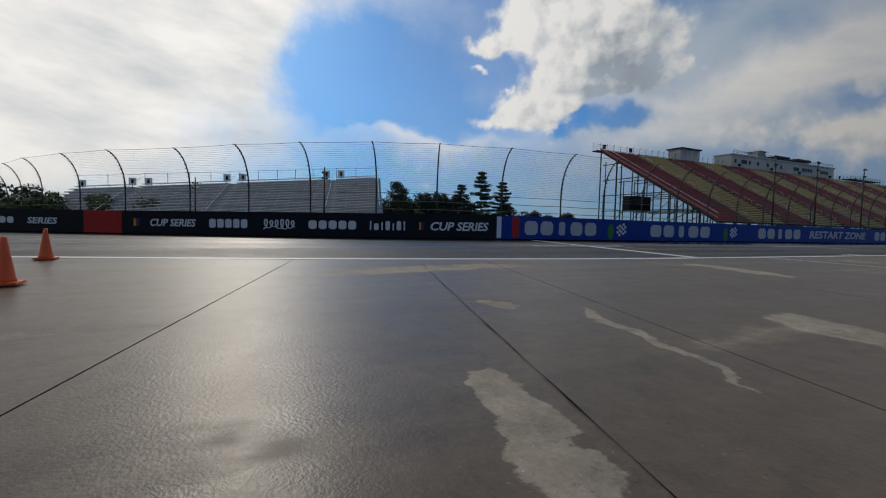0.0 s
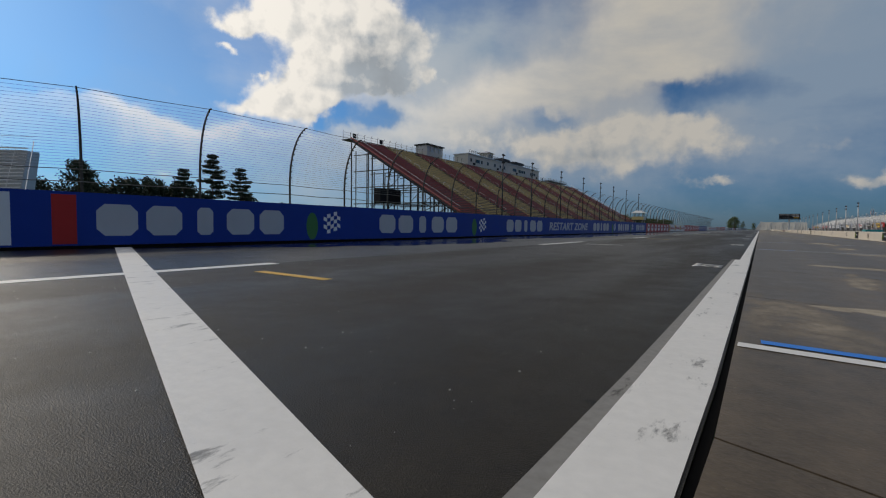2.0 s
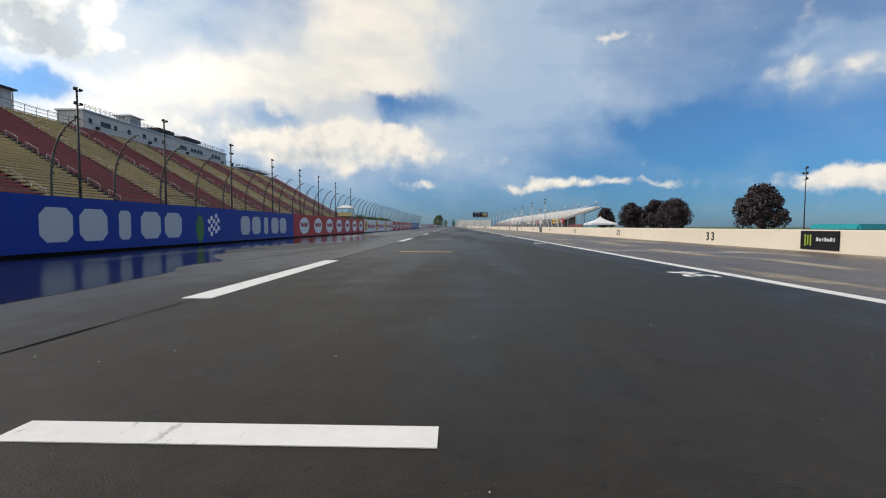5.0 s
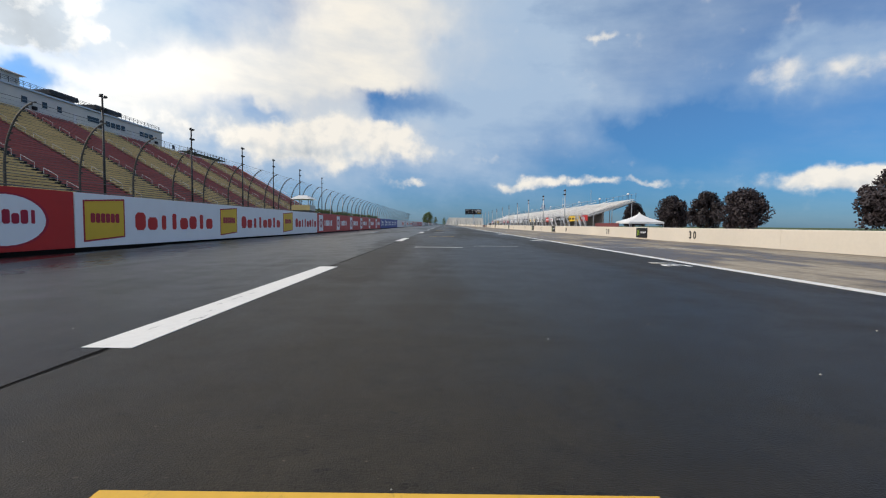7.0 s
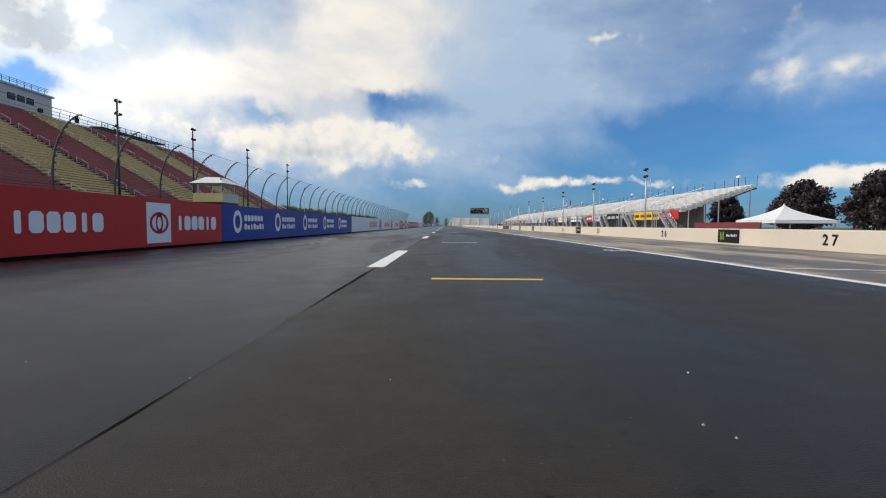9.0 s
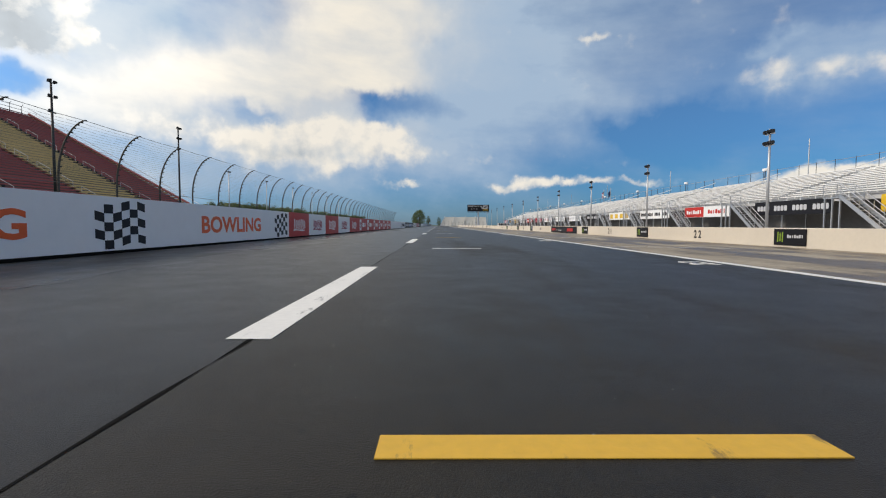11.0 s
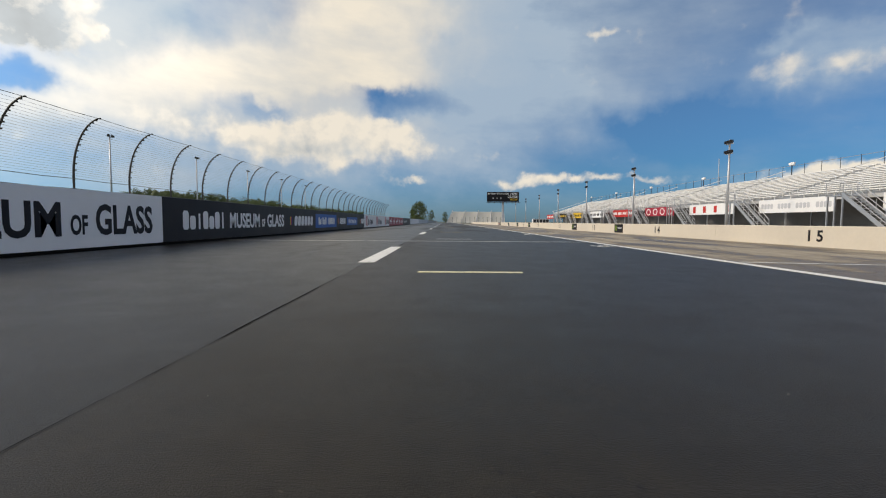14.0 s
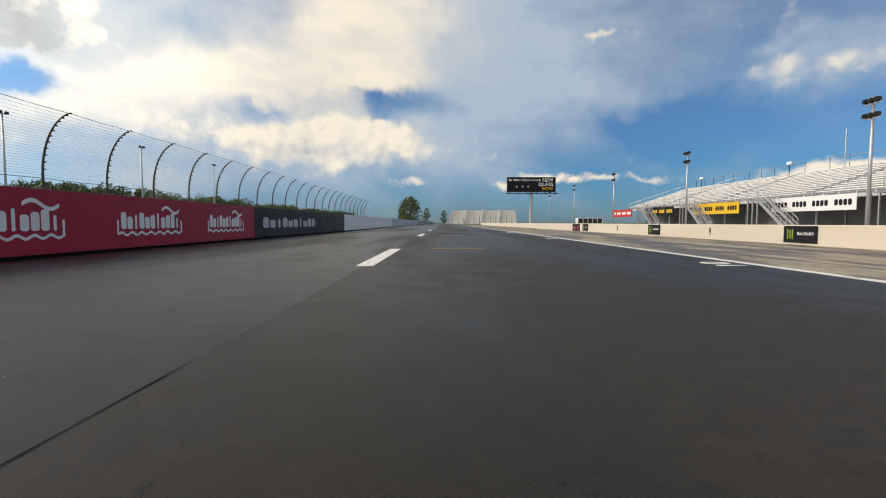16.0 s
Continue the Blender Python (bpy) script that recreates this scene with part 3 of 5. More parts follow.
sheet("ground", [(-2500, -2000, -0.30), (2500, -2000, -0.30), (2500, 3500, -0.30), (-2500, 3500, -0.30)], GRASS, label="rough grass field round the race track")
lane("track_left_lane", XL - 0.25, 0.0, -108, 560, 0, ASPHALT_LEFT, "damp dark asphalt lane beside the barrier")
lane("track_right_lane", 0.0, XR + 0.16, -108, 560, 0, ASPHALT_RIGHT, "grey drying asphalt lane of a race track")
lane("apron_joint", XR + 0.16, XR + 0.19, -108, 560, -0.012, TAR, "dark joint beside the white edge line", "joint")


def build_pit_lane():
    """Concrete slabs of the pit lane, with open joints, falling gently to the pit wall."""
    lane_root = empty("pit_lane", "rain-stained concrete pit lane with dry patches", "pavement", kind="structure")
    height = lambda x: PIT_Z * min(1.0, (x - XR) / (XP - XR))
    lean = lambda y: -0.30 * min(1.0, max(0.0, (-28.0 - y) / 12.0))
    long, x0 = 3.40, XR + 0.19

    def west(y, slope):
        """Where a joint meets the edge of the track."""
        x = x0
        for _ in range(6):
            drop = BEND_Y - (y + slope * (x - x0))
            x = BEND_X + math.sqrt((x0 - BEND_X) ** 2 - drop ** 2) if drop > 0 else x0
        return x

    shared = {}
    for i in range(-11, 130):
        y = -55.2 + long * i
        wide = y < -27.0      # the apron opens where the pit wall ends
        key = (round(lean(y), 3), round(lean(y + long), 3), wide) if y > -42 else i
        if key not in shared:
            bm = bmesh.new()
            x1 = XP + (11.0 if wide else 0.02)
            rows = []
            for v, slope in ((0.006, lean(y)), (long - 0.006, lean(y + long))):
                xs = (west(y + v, slope), XP, x1) if wide else (x0, x1)
                rows.append([bm.verts.new((x, v + slope * (min(x, XP) - x0), min(0.0, height(x)))) for x in xs])
            top = rows[0] + rows[1][::-1]
            low = [bm.verts.new((v.co.x, v.co.y, v.co.z - 0.06)) for v in top]
            for j in range(len(rows[0]) - 1):
                bm.faces.new((rows[0][j], rows[0][j + 1], rows[1][j + 1], rows[1][j]))
            for j in range(len(top)):
                bm.faces.new((top[j], low[j], low[(j + 1) % len(top)], top[(j + 1) % len(top)]))
            data = bpy.data.meshes.new("slab")
            bm.to_mesh(data)
            bm.free()
            data.materials.append(CONCRETE)
            shared[key] = data
        ob = new("slab", shared[key])
        ob.location, ob.parent = (0, y, 0), lane_root
    under = boxes((XR + 0.19, XP, -40, 390, -0.26, -0.16))
    part("joint_filler", under, TAR, lane_root)
    part("joint_filler", swept([(XR + 0.19, -0.26), (XP + 11.0, -0.26), (XP + 11.0, -0.2), (XR + 0.19, -0.16)], -104, -40, False), TAR, lane_root)
    sheet("pit_ground", [(XP + 0.3, -108, -0.19), (60, -108, -0.12), (60, 420, -0.12), (XP + 0.3, 420, -0.12)], ROUGH_WALL, label="pale gravel paddock ground behind the pit wall")
    sheet("infield", [(XP - 6.8, 396, -0.1), (60, 396, -0.1), (60, 560, -0.1), (XP - 6.8, 560, -0.1)], GRASS, label="grass beside the end of the straight")


build_pit_lane()


def saw_cut(y, w):
    """A thin slanting crack across the pit slabs."""
    bm = bmesh.new()
    x0, x1, n = XR + 0.2, XP, 40
    left, right = [], []
    for i in range(n + 1):
        x = x0 + (x1 - x0) * i / n
        v = y - 0.30 * (x - x0) + 0.012 * noise.noise((x * 1.7, y, 0.0))
        t = max(0.001, w * (0.6 + 1.2 * noise.noise((x * 2.6, y, 5.0))))
        z = PIT_Z * (x - XR) / (XP - XR) + 0.003
        left.append(bm.verts.new((x, v - t, z)))
        right.append(bm.verts.new((x, v + t, z)))
    for i in range(n):
        bm.faces.new((left[i], left[i + 1], right[i + 1], right[i]))
    tagged(mesh_object("pavement_crack", bm, TAR), "thin dark crack across the concrete slabs", "crack", "pavement cracks", "structure")


saw_cut(-53.1, 0.005)


def paint(name, x0, x1, y0, y1, mat, label, group="", z=0.004):
    bm = boxes((x0, x1, y0, y1, z - 0.003, z))
    return tagged(mesh_object(name, bm, mat), label, "road marking", group, "structure")


lane("edge_line", XR - 0.10, XR + 0.15, -106, -36, 0.004, PAINT_WHITE, "broad white painted edge line beside the pit lane", "road marking")
paint("edge_line", XR - 0.02, XR + 0.14, -36, 560, PAINT_WHITE, "long white painted edge line beside the pit lane", "edge lines")
lane("old_edge_line", XR - 0.155, XR - 0.10, -106, -36, 0.004, PAINT_OLD, "faded grey border of older paint beside the edge line", "road marking")
bm = bmesh.new()
cross = [(XL + 0.1, -42.57), (XR - 0.10, -46.21), (XR - 0.10, -45.90), (XL + 0.1, -42.25)]
bm.faces.new([bm.verts.new((x, y, 0.008)) for x, y in cross])
tagged(mesh_object("cross_line", bm, PAINT_WHITE), "white painted line slanting across the whole track", "road marking", kind="structure")
paint("timing_line", XL + 0.1, XR - 0.10, 197.6, 197.7, PAINT_WHITE, "thin white painted line across the whole track")
paint("short_line", 2.3, 3.6, 34.17, 34.22, PAINT_WHITE, "short thin white painted line on the lane")
for i in range(-5, 22):
    y = 23.3 + 13.98 * i + {-3: -1.1, 0: 0.45, 1: 0.0, 2: -0.3, 3: 0.3, 7: -1.2, 8: -1.0, 9: -0.85, 10: -1.4, 11: -1.3, 12: -0.7}.get(i, 0.0)
    paint("lane_dash", -0.13, 0.11, y, y + (3.4 if i == 1 else 4.1), PAINT_WHITE, "white painted dash along the centre seam", "centre dashes")
for i in range(-7, 26):
    y = {-7: -43.35, -6: -30.75, -5: -20.2, -4: -7.1, -1: 22.49, 3: 64.15, 12: 156.6, 15: 189.1, 18: 221.7, 19: 231.0}.get(i, 33.3 + 10.38 * i)
    paint("grid_bar", 0.82, 2.06, y, y + 0.13, PAINT_PALE if i == 15 else PAINT_YELLOW if i % 2 else PAINT_WHITE, "pale yellow worn starting grid bar" if i == 15 else "yellow painted starting grid bar" if i % 2 else "white painted starting grid bar", "grid bars")


def pit_height(x):
    return PIT_Z * (x - XR) / (XP - XR)


def pit_stripe(name, x0, x1, y, w, mat, label, group, lift=0.004):
    bm = bmesh.new()
    z0, z1 = pit_height(x0) + lift, pit_height(x1) + lift
    bm.faces.new([bm.verts.new(p) for p in ((x0, y, z0), (x1, y, z1), (x1, y + w, z1), (x0, y + w, z0))])
    tagged(mesh_object(name, bm, mat), label, "road marking", group, "structure")


def stall_lines():
    for n in range(2, 38):
        y = -12.9 + (35 - n) * 10.41 - (3.0 if n == 36 else 4.3 if n == 37 else 0)
        bm = flat_to(lettering(str(n), 0.62, 0.42), lying(5.13, y, 0.001, 90))
        tagged(mesh_object("track_number", bm, PAINT_WHITE), "white stencilled number %d on the asphalt" % n, "road marking", "track numbers", "structure")
        line = {37: -43.75, 36: -29.95, 35: -20.25}.get(n, STALL_AT + (34 - n) * 10.41)
        pit_stripe("stall_line", XR + 0.20, 9.6, line, 0.10, PAINT_WHITE, "white painted pit stall line", "stall lines")
        if n > 34:
            pit_stripe("stall_dash", XR + 0.30, XR + 1.15, line + 0.14, 0.09, PAINT_BLUE, "blue painted dash beside a stall line", "stall dashes", 0.005)


STALL_AT = -7.0
stall_lines()


def puddle(y0, y1, reach, mat, label, z):
    """Rain water along the foot of the barrier, with a ragged edge."""
    bm = bmesh.new()
    n = int((y1 - y0) * 2)
    left, right = [], []
    for i in range(n + 1):
        y = y0 + (y1 - y0) * i / n
        fade = min(1.0, i / 12, (n - i) / 40)
        edge = -5.45 + reach * fade * (0.72 + 0.55 * noise.noise((0.0, y * 0.13, 2.0)) + 0.2 * noise.noise((3.0, y * 0.7, 0.0)))
        left.append(bm.verts.new((XL - 0.1, y, z)))
        right.append(bm.verts.new((min(-0.35, edge), y, z)))
    for i in range(n):
        bm.faces.new((left[i], right[i], right[i + 1], left[i + 1]))
    tagged(mesh_object("puddle", bm, mat), label, "water", "rain water", "structure")


puddle(-43.0, 33.0, 4.3, WET, "film of standing rain water along the barrier", 0.003)
puddle(20.0, 178.0, 3.0, DAMP, "thin wet film on the asphalt along the barrier", 0.0015)


def tar_seam():
    """A ragged line of tar between the lanes that thins out and breaks."""
    bm = bmesh.new()
    n = 1700
    left, right = [], []
    for i in range(n + 1):
        y = -60.0 + 330.0 * i / n
        w = max(0.0008, (0.009 if y < 110 else 0.005 if y < 150 else 0.002 if y < 225 else 0.001) + (0.020 if y < 110 else 0.014) * noise.noise((0.0, y * 0.35, 4.0)) + 0.010 * noise.noise((2.0, y * 2.3, 0.0)))
        m = 0.012 * noise.noise((7.0, y * 0.8, 1.0))
        left.append(bm.verts.new((m - w, y, 0.0026)))
        right.append(bm.verts.new((m + w, y, 0.0026)))
    for i in range(n):
        bm.faces.new((left[i], right[i], right[i + 1], left[i + 1]))
    tagged(mesh_object("seam", bm, TAR), "dark ragged tar seam between the asphalt lanes", "seam", kind="structure")


tar_seam()


def loose_grit():
    """Stone chips scattered over the lanes, with extra ones that stand in for glints."""
    rng = np.random.default_rng(3)
    count = 9000
    x, y = rng.uniform(-4.5, 5.2, count), rng.uniform(-46, 262, count)
    # every third chip is crowded in here as sparkle of the backlit wet grain
    y[::3] = -46 + 22 * rng.random(len(y[::3]))
    s = 0.0022 + 0.0045 * rng.random(count) ** 3
    shape = np.array([(1, 0, 0), (0, 1.2, 0), (-1, 0, 0), (0, -0.9, 0), (0.1, 0, 1.1)])
    corners = shape[None] * s[:, None, None]
    turn = rng.uniform(0, 6.28, count)
    c, q = np.cos(turn)[:, None], np.sin(turn)[:, None]
    verts = np.stack([x[:, None] + corners[:, :, 0] * c - corners[:, :, 1] * q, y[:, None] + corners[:, :, 0] * q + corners[:, :, 1] * c, corners[:, :, 2] + 0.0005], 2).reshape(-1, 3)
    faces = [(5 * i + j, 5 * i + (j + 1) % 4, 5 * i + 4) for i in range(count) for j in range(4)]
    data = bpy.data.meshes.new("loose_grit")
    data.from_pydata(verts.tolist(), [], faces)
    data.materials.append(GRIT_GLINTS)
    tagged(new("loose_grit", data), "pale stone chips on the asphalt, some standing in for glints", "grit", kind="stuff")


loose_grit()


# ---------------------------------------------------------------- outer barrier and its banners
tagged(mesh_object("wall_outer", swept([(XL, -0.02), (XL - 0.02, WALL_TOP), (XL - 0.42, WALL_TOP), (XL - 0.46, -0.02)], -106, 560), ROUGH_WALL),
       "concrete barrier along the outer edge of the track", "wall", kind="structure")
FACE = XL + 0.035
# black strip: the shadow gap under the banners, put into the colour
tagged(mesh_object("barrier_foot", swept([(XL + 0.002, -0.015), (FACE + 0.012, -0.015), (FACE + 0.012, 0.05), (XL + 0.002, 0.058)], -106, 560), TAR),
       "black strip along the foot of the barrier for its shadow gap", "trim", kind="structure")
MID = 0.60


class Banner:
    def __init__(self, y0, y1, mat, label):
        if y0 < BEND_Y:
            bm = swept([(XL + 0.005, 0.062), (FACE, 0.062), (FACE, WALL_TOP + 0.01), (XL + 0.005, WALL_TOP + 0.01)], y0 + 0.01, y1 - 0.01)
        else:
            bm = bevelled((XL + 0.005, FACE, y0 + 0.01, y1 - 0.01, 0.062, WALL_TOP + 0.01), 0.006)
        self.root = part("banner", bm, mat)
        tagged(self.root, label, "banner", "banners along the barrier")

    def add(self, name, bm, mat, y, z=MID, label=""):
        part(name, corner(flat_to(bm, facing_east(FACE + 0.001, y, z)), True), mat, self.root, label)
        return self

    def word(self, count, y0, y1, mat, h=0.55, z=MID, thin=0.24, slant=0.0, plain=()):
        for bm in bars(count, y1 - y0, h, thin, slant, plain):
            self.add("plain_mark", bm, mat, (y0 + y1) / 2, z)
        return self

    def text(self, words, y0, y1, mat, h=0.5, z=MID, lean=0.0):
        for bm in islands(lettering(words, y1 - y0, h, 0.028, lean)):
            self.add("letter", bm, mat, (y0 + y1) / 2, z)
        return self

    def over(self, count, y0, y1, mat, h, z=MID, thin=0.24):
        """Marks that lie on a panel of the banner."""
        for bm in bars(count, y1 - y0, h, thin):
            part("plain_mark", flat_to(bm, facing_east(FACE + 0.009, (y0 + y1) / 2, z)), mat, self.root)

    def patch(self, y0, y1, mat, h=0.9, z=MID, name="panel"):
        return self.add(name, slab(y1 - y0, h), mat, (y0 + y1) / 2, z)


def stripes(banner, y):
    for i, mat in enumerate((YELLOW, RED, BLUE)):
        banner.add("stripe", slab(0.07, 0.36), mat, y + 0.09 * i)


def build_banners():
    b = Banner(-80, -63.0, BLACK, "black vinyl banner with white marks on the barrier")
    b.word(6, -67.6, -65.7, WHITE, 0.32).text("SERIES", -65.2, -64.0, WHITE, 0.32, lean=0.2)
    Banner(-63.0, -61.5, RED, "plain red vinyl banner on the barrier")
    b = Banner(-61.5, -44.5, BLACK, "black vinyl banner with a row of white marks on the barrier")
    stripes(b, -61.0)
    b.text("CUP SERIES", -60.4, -58.6, WHITE, 0.36, lean=0.2).word(5, -58.1, -56.5, WHITE, 0.42).add("script_mark", scribble(1.5, 0.46, 6, 0.028), WHITE, -55.2)
    b.word(5, -54.0, -51.8, WHITE, 0.40).word(7, -51.3, -49.4, WHITE, 0.42, thin=0.2, plain=(0, 2, 4))
    stripes(b, -48.75)
    b.text("CUP SERIES", -48.2, -44.95, WHITE, 0.40, lean=0.2)
    b = Banner(-44.5, 13.4, BLUE, "deep blue vinyl banner with large pale marks on the barrier")
    b.patch(-44.45, -44.2, WHITE, 1.0).patch(-43.6, -43.2, RED, 1.0)
    for y0, y1 in ((-42.95, -38.2), (-34.3, -28.9), (-24.1, -18.9), (-8.2, -3.3), (-0.1, 4.5), (7.9, 12.5)):
        b.word(5, y0, y1, GREY_PALE, 0.68, thin=0.32, plain=(2,))
    b.text("RESTART ZONE", -17.8, -9.6, GREY_PALE, 0.56, lean=0.15)
    for y in (-36.7, -26.9, -1.5, 5.9):
        b.add("green_shape", disc(0.22, 0.42), GREEN, y - 0.55, 0.5)
        for bm in islands(chequer(0.7, 0.62, 5, 5, 0.05)):
            b.add("flag_square", bm, WHITE, y + 0.25, 0.62)
    b = Banner(13.4, 30.5, RED, "red vinyl banner with white ovals on the barrier")
    for i in range(7):
        y = 29.1 - 2.35 * i
        b.add("oval", disc(0.76, 0.43), WHITE, y).add("oval_ring", disc(0.82, 0.46, hole=0.94), CRIMSON, y)
        b.over(7, y - 0.58, y + 0.58, CRIMSON, 0.24, MID + 0.06, 0.32)
    b = Banner(30.5, 47.4, WHITE, "white vinyl banner with yellow patches and red marks on the barrier")
    for y0, y1, y2, y3 in ((30.75, 31.85, 32.2, 35.8), (36.3, 37.4, 37.75, 41.6), (42.0, 43.2, 43.6, 47.2)):
        bm = slab(y1 - y0, 0.78)
        for v in bm.verts:
            v.co.y += 0.06 * v.co.x
        rim = bm.copy()
        for v in rim.verts:
            v.co.x, v.co.y = v.co.x * 1.07, v.co.y * 1.09
        b.add("patch_rim", rim, CRIMSON, (y0 + y1) / 2, 0.63)
        part("patch", flat_to(bm, facing_east(FACE + 0.004, (y0 + y1) / 2, 0.63)), YELLOW, b.root)
        b.over(6, (y0 + y1) / 2 - 0.42, (y0 + y1) / 2 + 0.42, CRIMSON, 0.2, 0.66, 0.3)
        b.word(8, y2, y3, RED, 0.42, 0.6, 0.30, plain=(3, 6))
    for a, n, e, step in ((47.4, 6, 72.6, 4.29), (142.4, 6, 167.2, 4.10)):
        b = Banner(a, e, RED, "red vinyl banner with white squares and pale marks on the barrier")
        for i in range(n):
            y = a + (0.36 if step > 4.2 else 0.50) + step * i
            b.patch(y, y + 0.88, WHITE, 0.92)
            part("emblem_ring", flat_to(disc(0.34, 0.25, hole=0.78), facing_east(FACE + 0.006, y + 0.44, MID)), CRIMSON, b.root)
            part("emblem_ring", flat_to(disc(0.13, 0.23, hole=0.62), facing_east(FACE + 0.006, y + 0.44, MID)), CRIMSON, b.root)
            b.word(6, y + 1.1, y + 3.05, WHITE, 0.36, MID, 0.26, plain=(0, 4))
    b = Banner(72.6, 91.0, BLUE, "blue vinyl banner with white rings and marks on the barrier")
    for i in range(5):
        y = 73.3 + 3.45 * i
        b.add("ring", disc(0.30, 0.36, hole=0.6), WHITE, y + 0.3, 0.66)
        b.word(6, y + 0.75, y + 2.3, WHITE, 0.2, 0.78, 0.3).word(7, y + 0.75, y + 2.4, WHITE, 0.2, 0.5, 0.3)
    b = Banner(91.0, 125.0, WHITE, "white vinyl banner with orange lettering and chequered flags on the barrier")
    for i in range(3):
        y = 97.0 + 9.6 * i
        b.text("BOWLING", y + 1.4, y + 5.6, ORANGE, 0.5)
        for bm in islands(chequer(1.5, 0.9, 6, 5, 0.06)):
            b.add("flag_square", bm, BLACK, y + 7.8)
    for y0, y1, mat, ink in ((125.0, 128.1, RED, WHITE), (128.1, 131.5, WHITE, CRIMSON), (131.5, 134.9, RED, WHITE), (134.9, 138.7, WHITE, CRIMSON), (138.7, 142.4, RED, WHITE)):
        b = Banner(y0, y1, mat, "red vinyl banner with a pale mark on the barrier" if mat is RED else "white vinyl banner with a red mark on the barrier")
        m = (y0 + y1) / 2
        b.add("script_mark", scribble(2.0, 0.52, 7, 0.028), ink, m).add("script_tail", ripple(1.7, 0.05, 1, 0.022), ink, m - 0.1, MID - 0.26)
    b = Banner(167.2, 194.7, WHITE, "plain white vinyl banner with dark lettering on the barrier")
    b.word(7, 185.6, 188.5, BLACK, 0.62, 0.6, 0.25).text("MUSEUM", 188.9, 191.8, BLACK, 0.62, 0.6).text("OF", 192.0, 192.4, BLACK, 0.38, 0.5).text("GLASS", 192.6, 194.3, BLACK, 0.62, 0.6)
    b.add("drain_hole", disc(0.07, 0.11), TAR, 182.2, 0.24)
    b = Banner(194.7, 221.8, BLACK, "black vinyl banner with white lettering and blue panels on the barrier")
    b.word(7, 195.5, 197.8, WHITE, 0.5, MID, 0.2).text("MUSEUM", 198.1, 200.4, WHITE, 0.5).text("OF", 200.6, 200.9, WHITE, 0.3, 0.52).text("GLASS", 201.1, 202.9, WHITE, 0.5)
    stripes(b, 203.7)
    b.word(6, 204.2, 207.1, WHITE, 0.46, slant=0.2)
    b.patch(207.55, 212.1, BLUE_PALE, 0.74).patch(215.1, 218.8, BLUE_PALE, 0.56)
    b.over(7, 208.05, 209.9, WHITE, 0.4, MID, 0.25)
    b.over(5, 210.1, 211.6, WHITE, 0.4, MID, 0.25)
    b.over(8, 215.6, 218.3, WHITE, 0.30, MID, 0.25)
    stripes(b, 220.0)
    b.word(6, 220.4, 221.7, WHITE, 0.40, slant=0.2)
    stripes(b, 212.55)
    b.word(6, 213.0, 214.7, WHITE, 0.40, slant=0.2)
    b = Banner(221.8, 238.8, WHITE, "white vinyl banner with red squares and black marks on the barrier")
    for y in (222.6, 228.6, 234.9):
        b.patch(y, y + 0.84, RED, 0.84, 0.62, "emblem")
        for j, x in enumerate((-0.27, 0.02, 0.27)):
            for up in (-1, 1):
                bm = bmesh.new()
                w = 0.055
                low, top = (0.0, 0.40) if up > 0 else (-0.40, 0.0)
                tip, heel = (x - 0.13, x + 0.13)
                pts = ((tip - w, low), (tip + w, low), (heel + w, top), (heel - w, top)) if up < 0 else ((heel - w, low), (heel + w, low), (tip + w, top), (tip - w, top))
                bm.faces.new([bm.verts.new((min(0.42, max(-0.42, p)), q, 0)) for p, q in pts])
                part("emblem_bar", flat_to(bm, facing_east(FACE + 0.006, y + 0.42, 0.62)), WHITE, b.root)
        b.word(8, y + 1.08, y + 3.85, BLACK, 0.52, 0.56, 0.3, plain=(1, 2, 3))
    b = Banner(238.8, 256.9, CRIMSON, "crimson vinyl banner with white marks on the barrier")
    for i in range(5):
        y = 239.4 + 3.6 * i
        b.word(11, y, y + 2.1, WHITE, 0.36, 0.64, 0.24).add("wave", ripple(2.2, 0.06, 7, 0.025), WHITE, y + 1.05, 0.36)
        b.add("wave_end", slab(0.05, 0.3), WHITE, y - 0.08, 0.5).add("wave_end", slab(0.05, 0.3), WHITE, y + 2.18, 0.5).add("wing", ripple(0.7, 0.14, 1, 0.035), WHITE, y + 1.75, 0.90)
    Banner(256.9, 271.5, BLACK, "faded black vinyl banner on the barrier").word(10, 257.6, 264.5, GREY_PALE, 0.4)
    Banner(271.5, 300.0, WHITE, "plain white vinyl banner on the barrier")
    Banner(300.0, 360.0, GREY_PALE, "plain grey vinyl banner on the barrier")


build_banners()


# ---------------------------------------------------------------- pit wall
def build_pit_wall():
    wall = empty("pit_wall", "low cream painted concrete pit wall in long sections", "wall", kind="structure")
    shared = None
    for i in range(-3, 37):
        y = -5.2 + 10.408 * i
        if shared is None:
            bm = prism([(XP, PIT_Z - 0.05), (XP + 0.01, PIT_TOP - 0.02), (XP + 0.03, PIT_TOP), (XP + 0.27, PIT_TOP), (XP + 0.3, PIT_Z - 0.05)], 0.004, 10.404)
            shared = bpy.data.meshes.new("wall_section")
            bm.to_mesh(shared)
            bm.free()
            shared.materials.append(WALL)
        ob = new("wall_section", shared)
        ob.location, ob.parent = (0, y, 0), wall
    for n in range(1, 38):
        y = 0.04 + (34 - n) * 10.408 - (0.6 if n == 36 else 0)
        digits = " ".join(str(n)) if n > 9 else str(n)
        bm = flat_to(lettering(digits, 0.56 if n > 9 else 0.12, 0.35, 0.022), facing_west(XP - 0.001, y, 0.23))
        tagged(mesh_object("wall_number", bm, BLACK), "black stencilled number %d on the pit wall" % n, "number", "pit wall numbers", "structure")


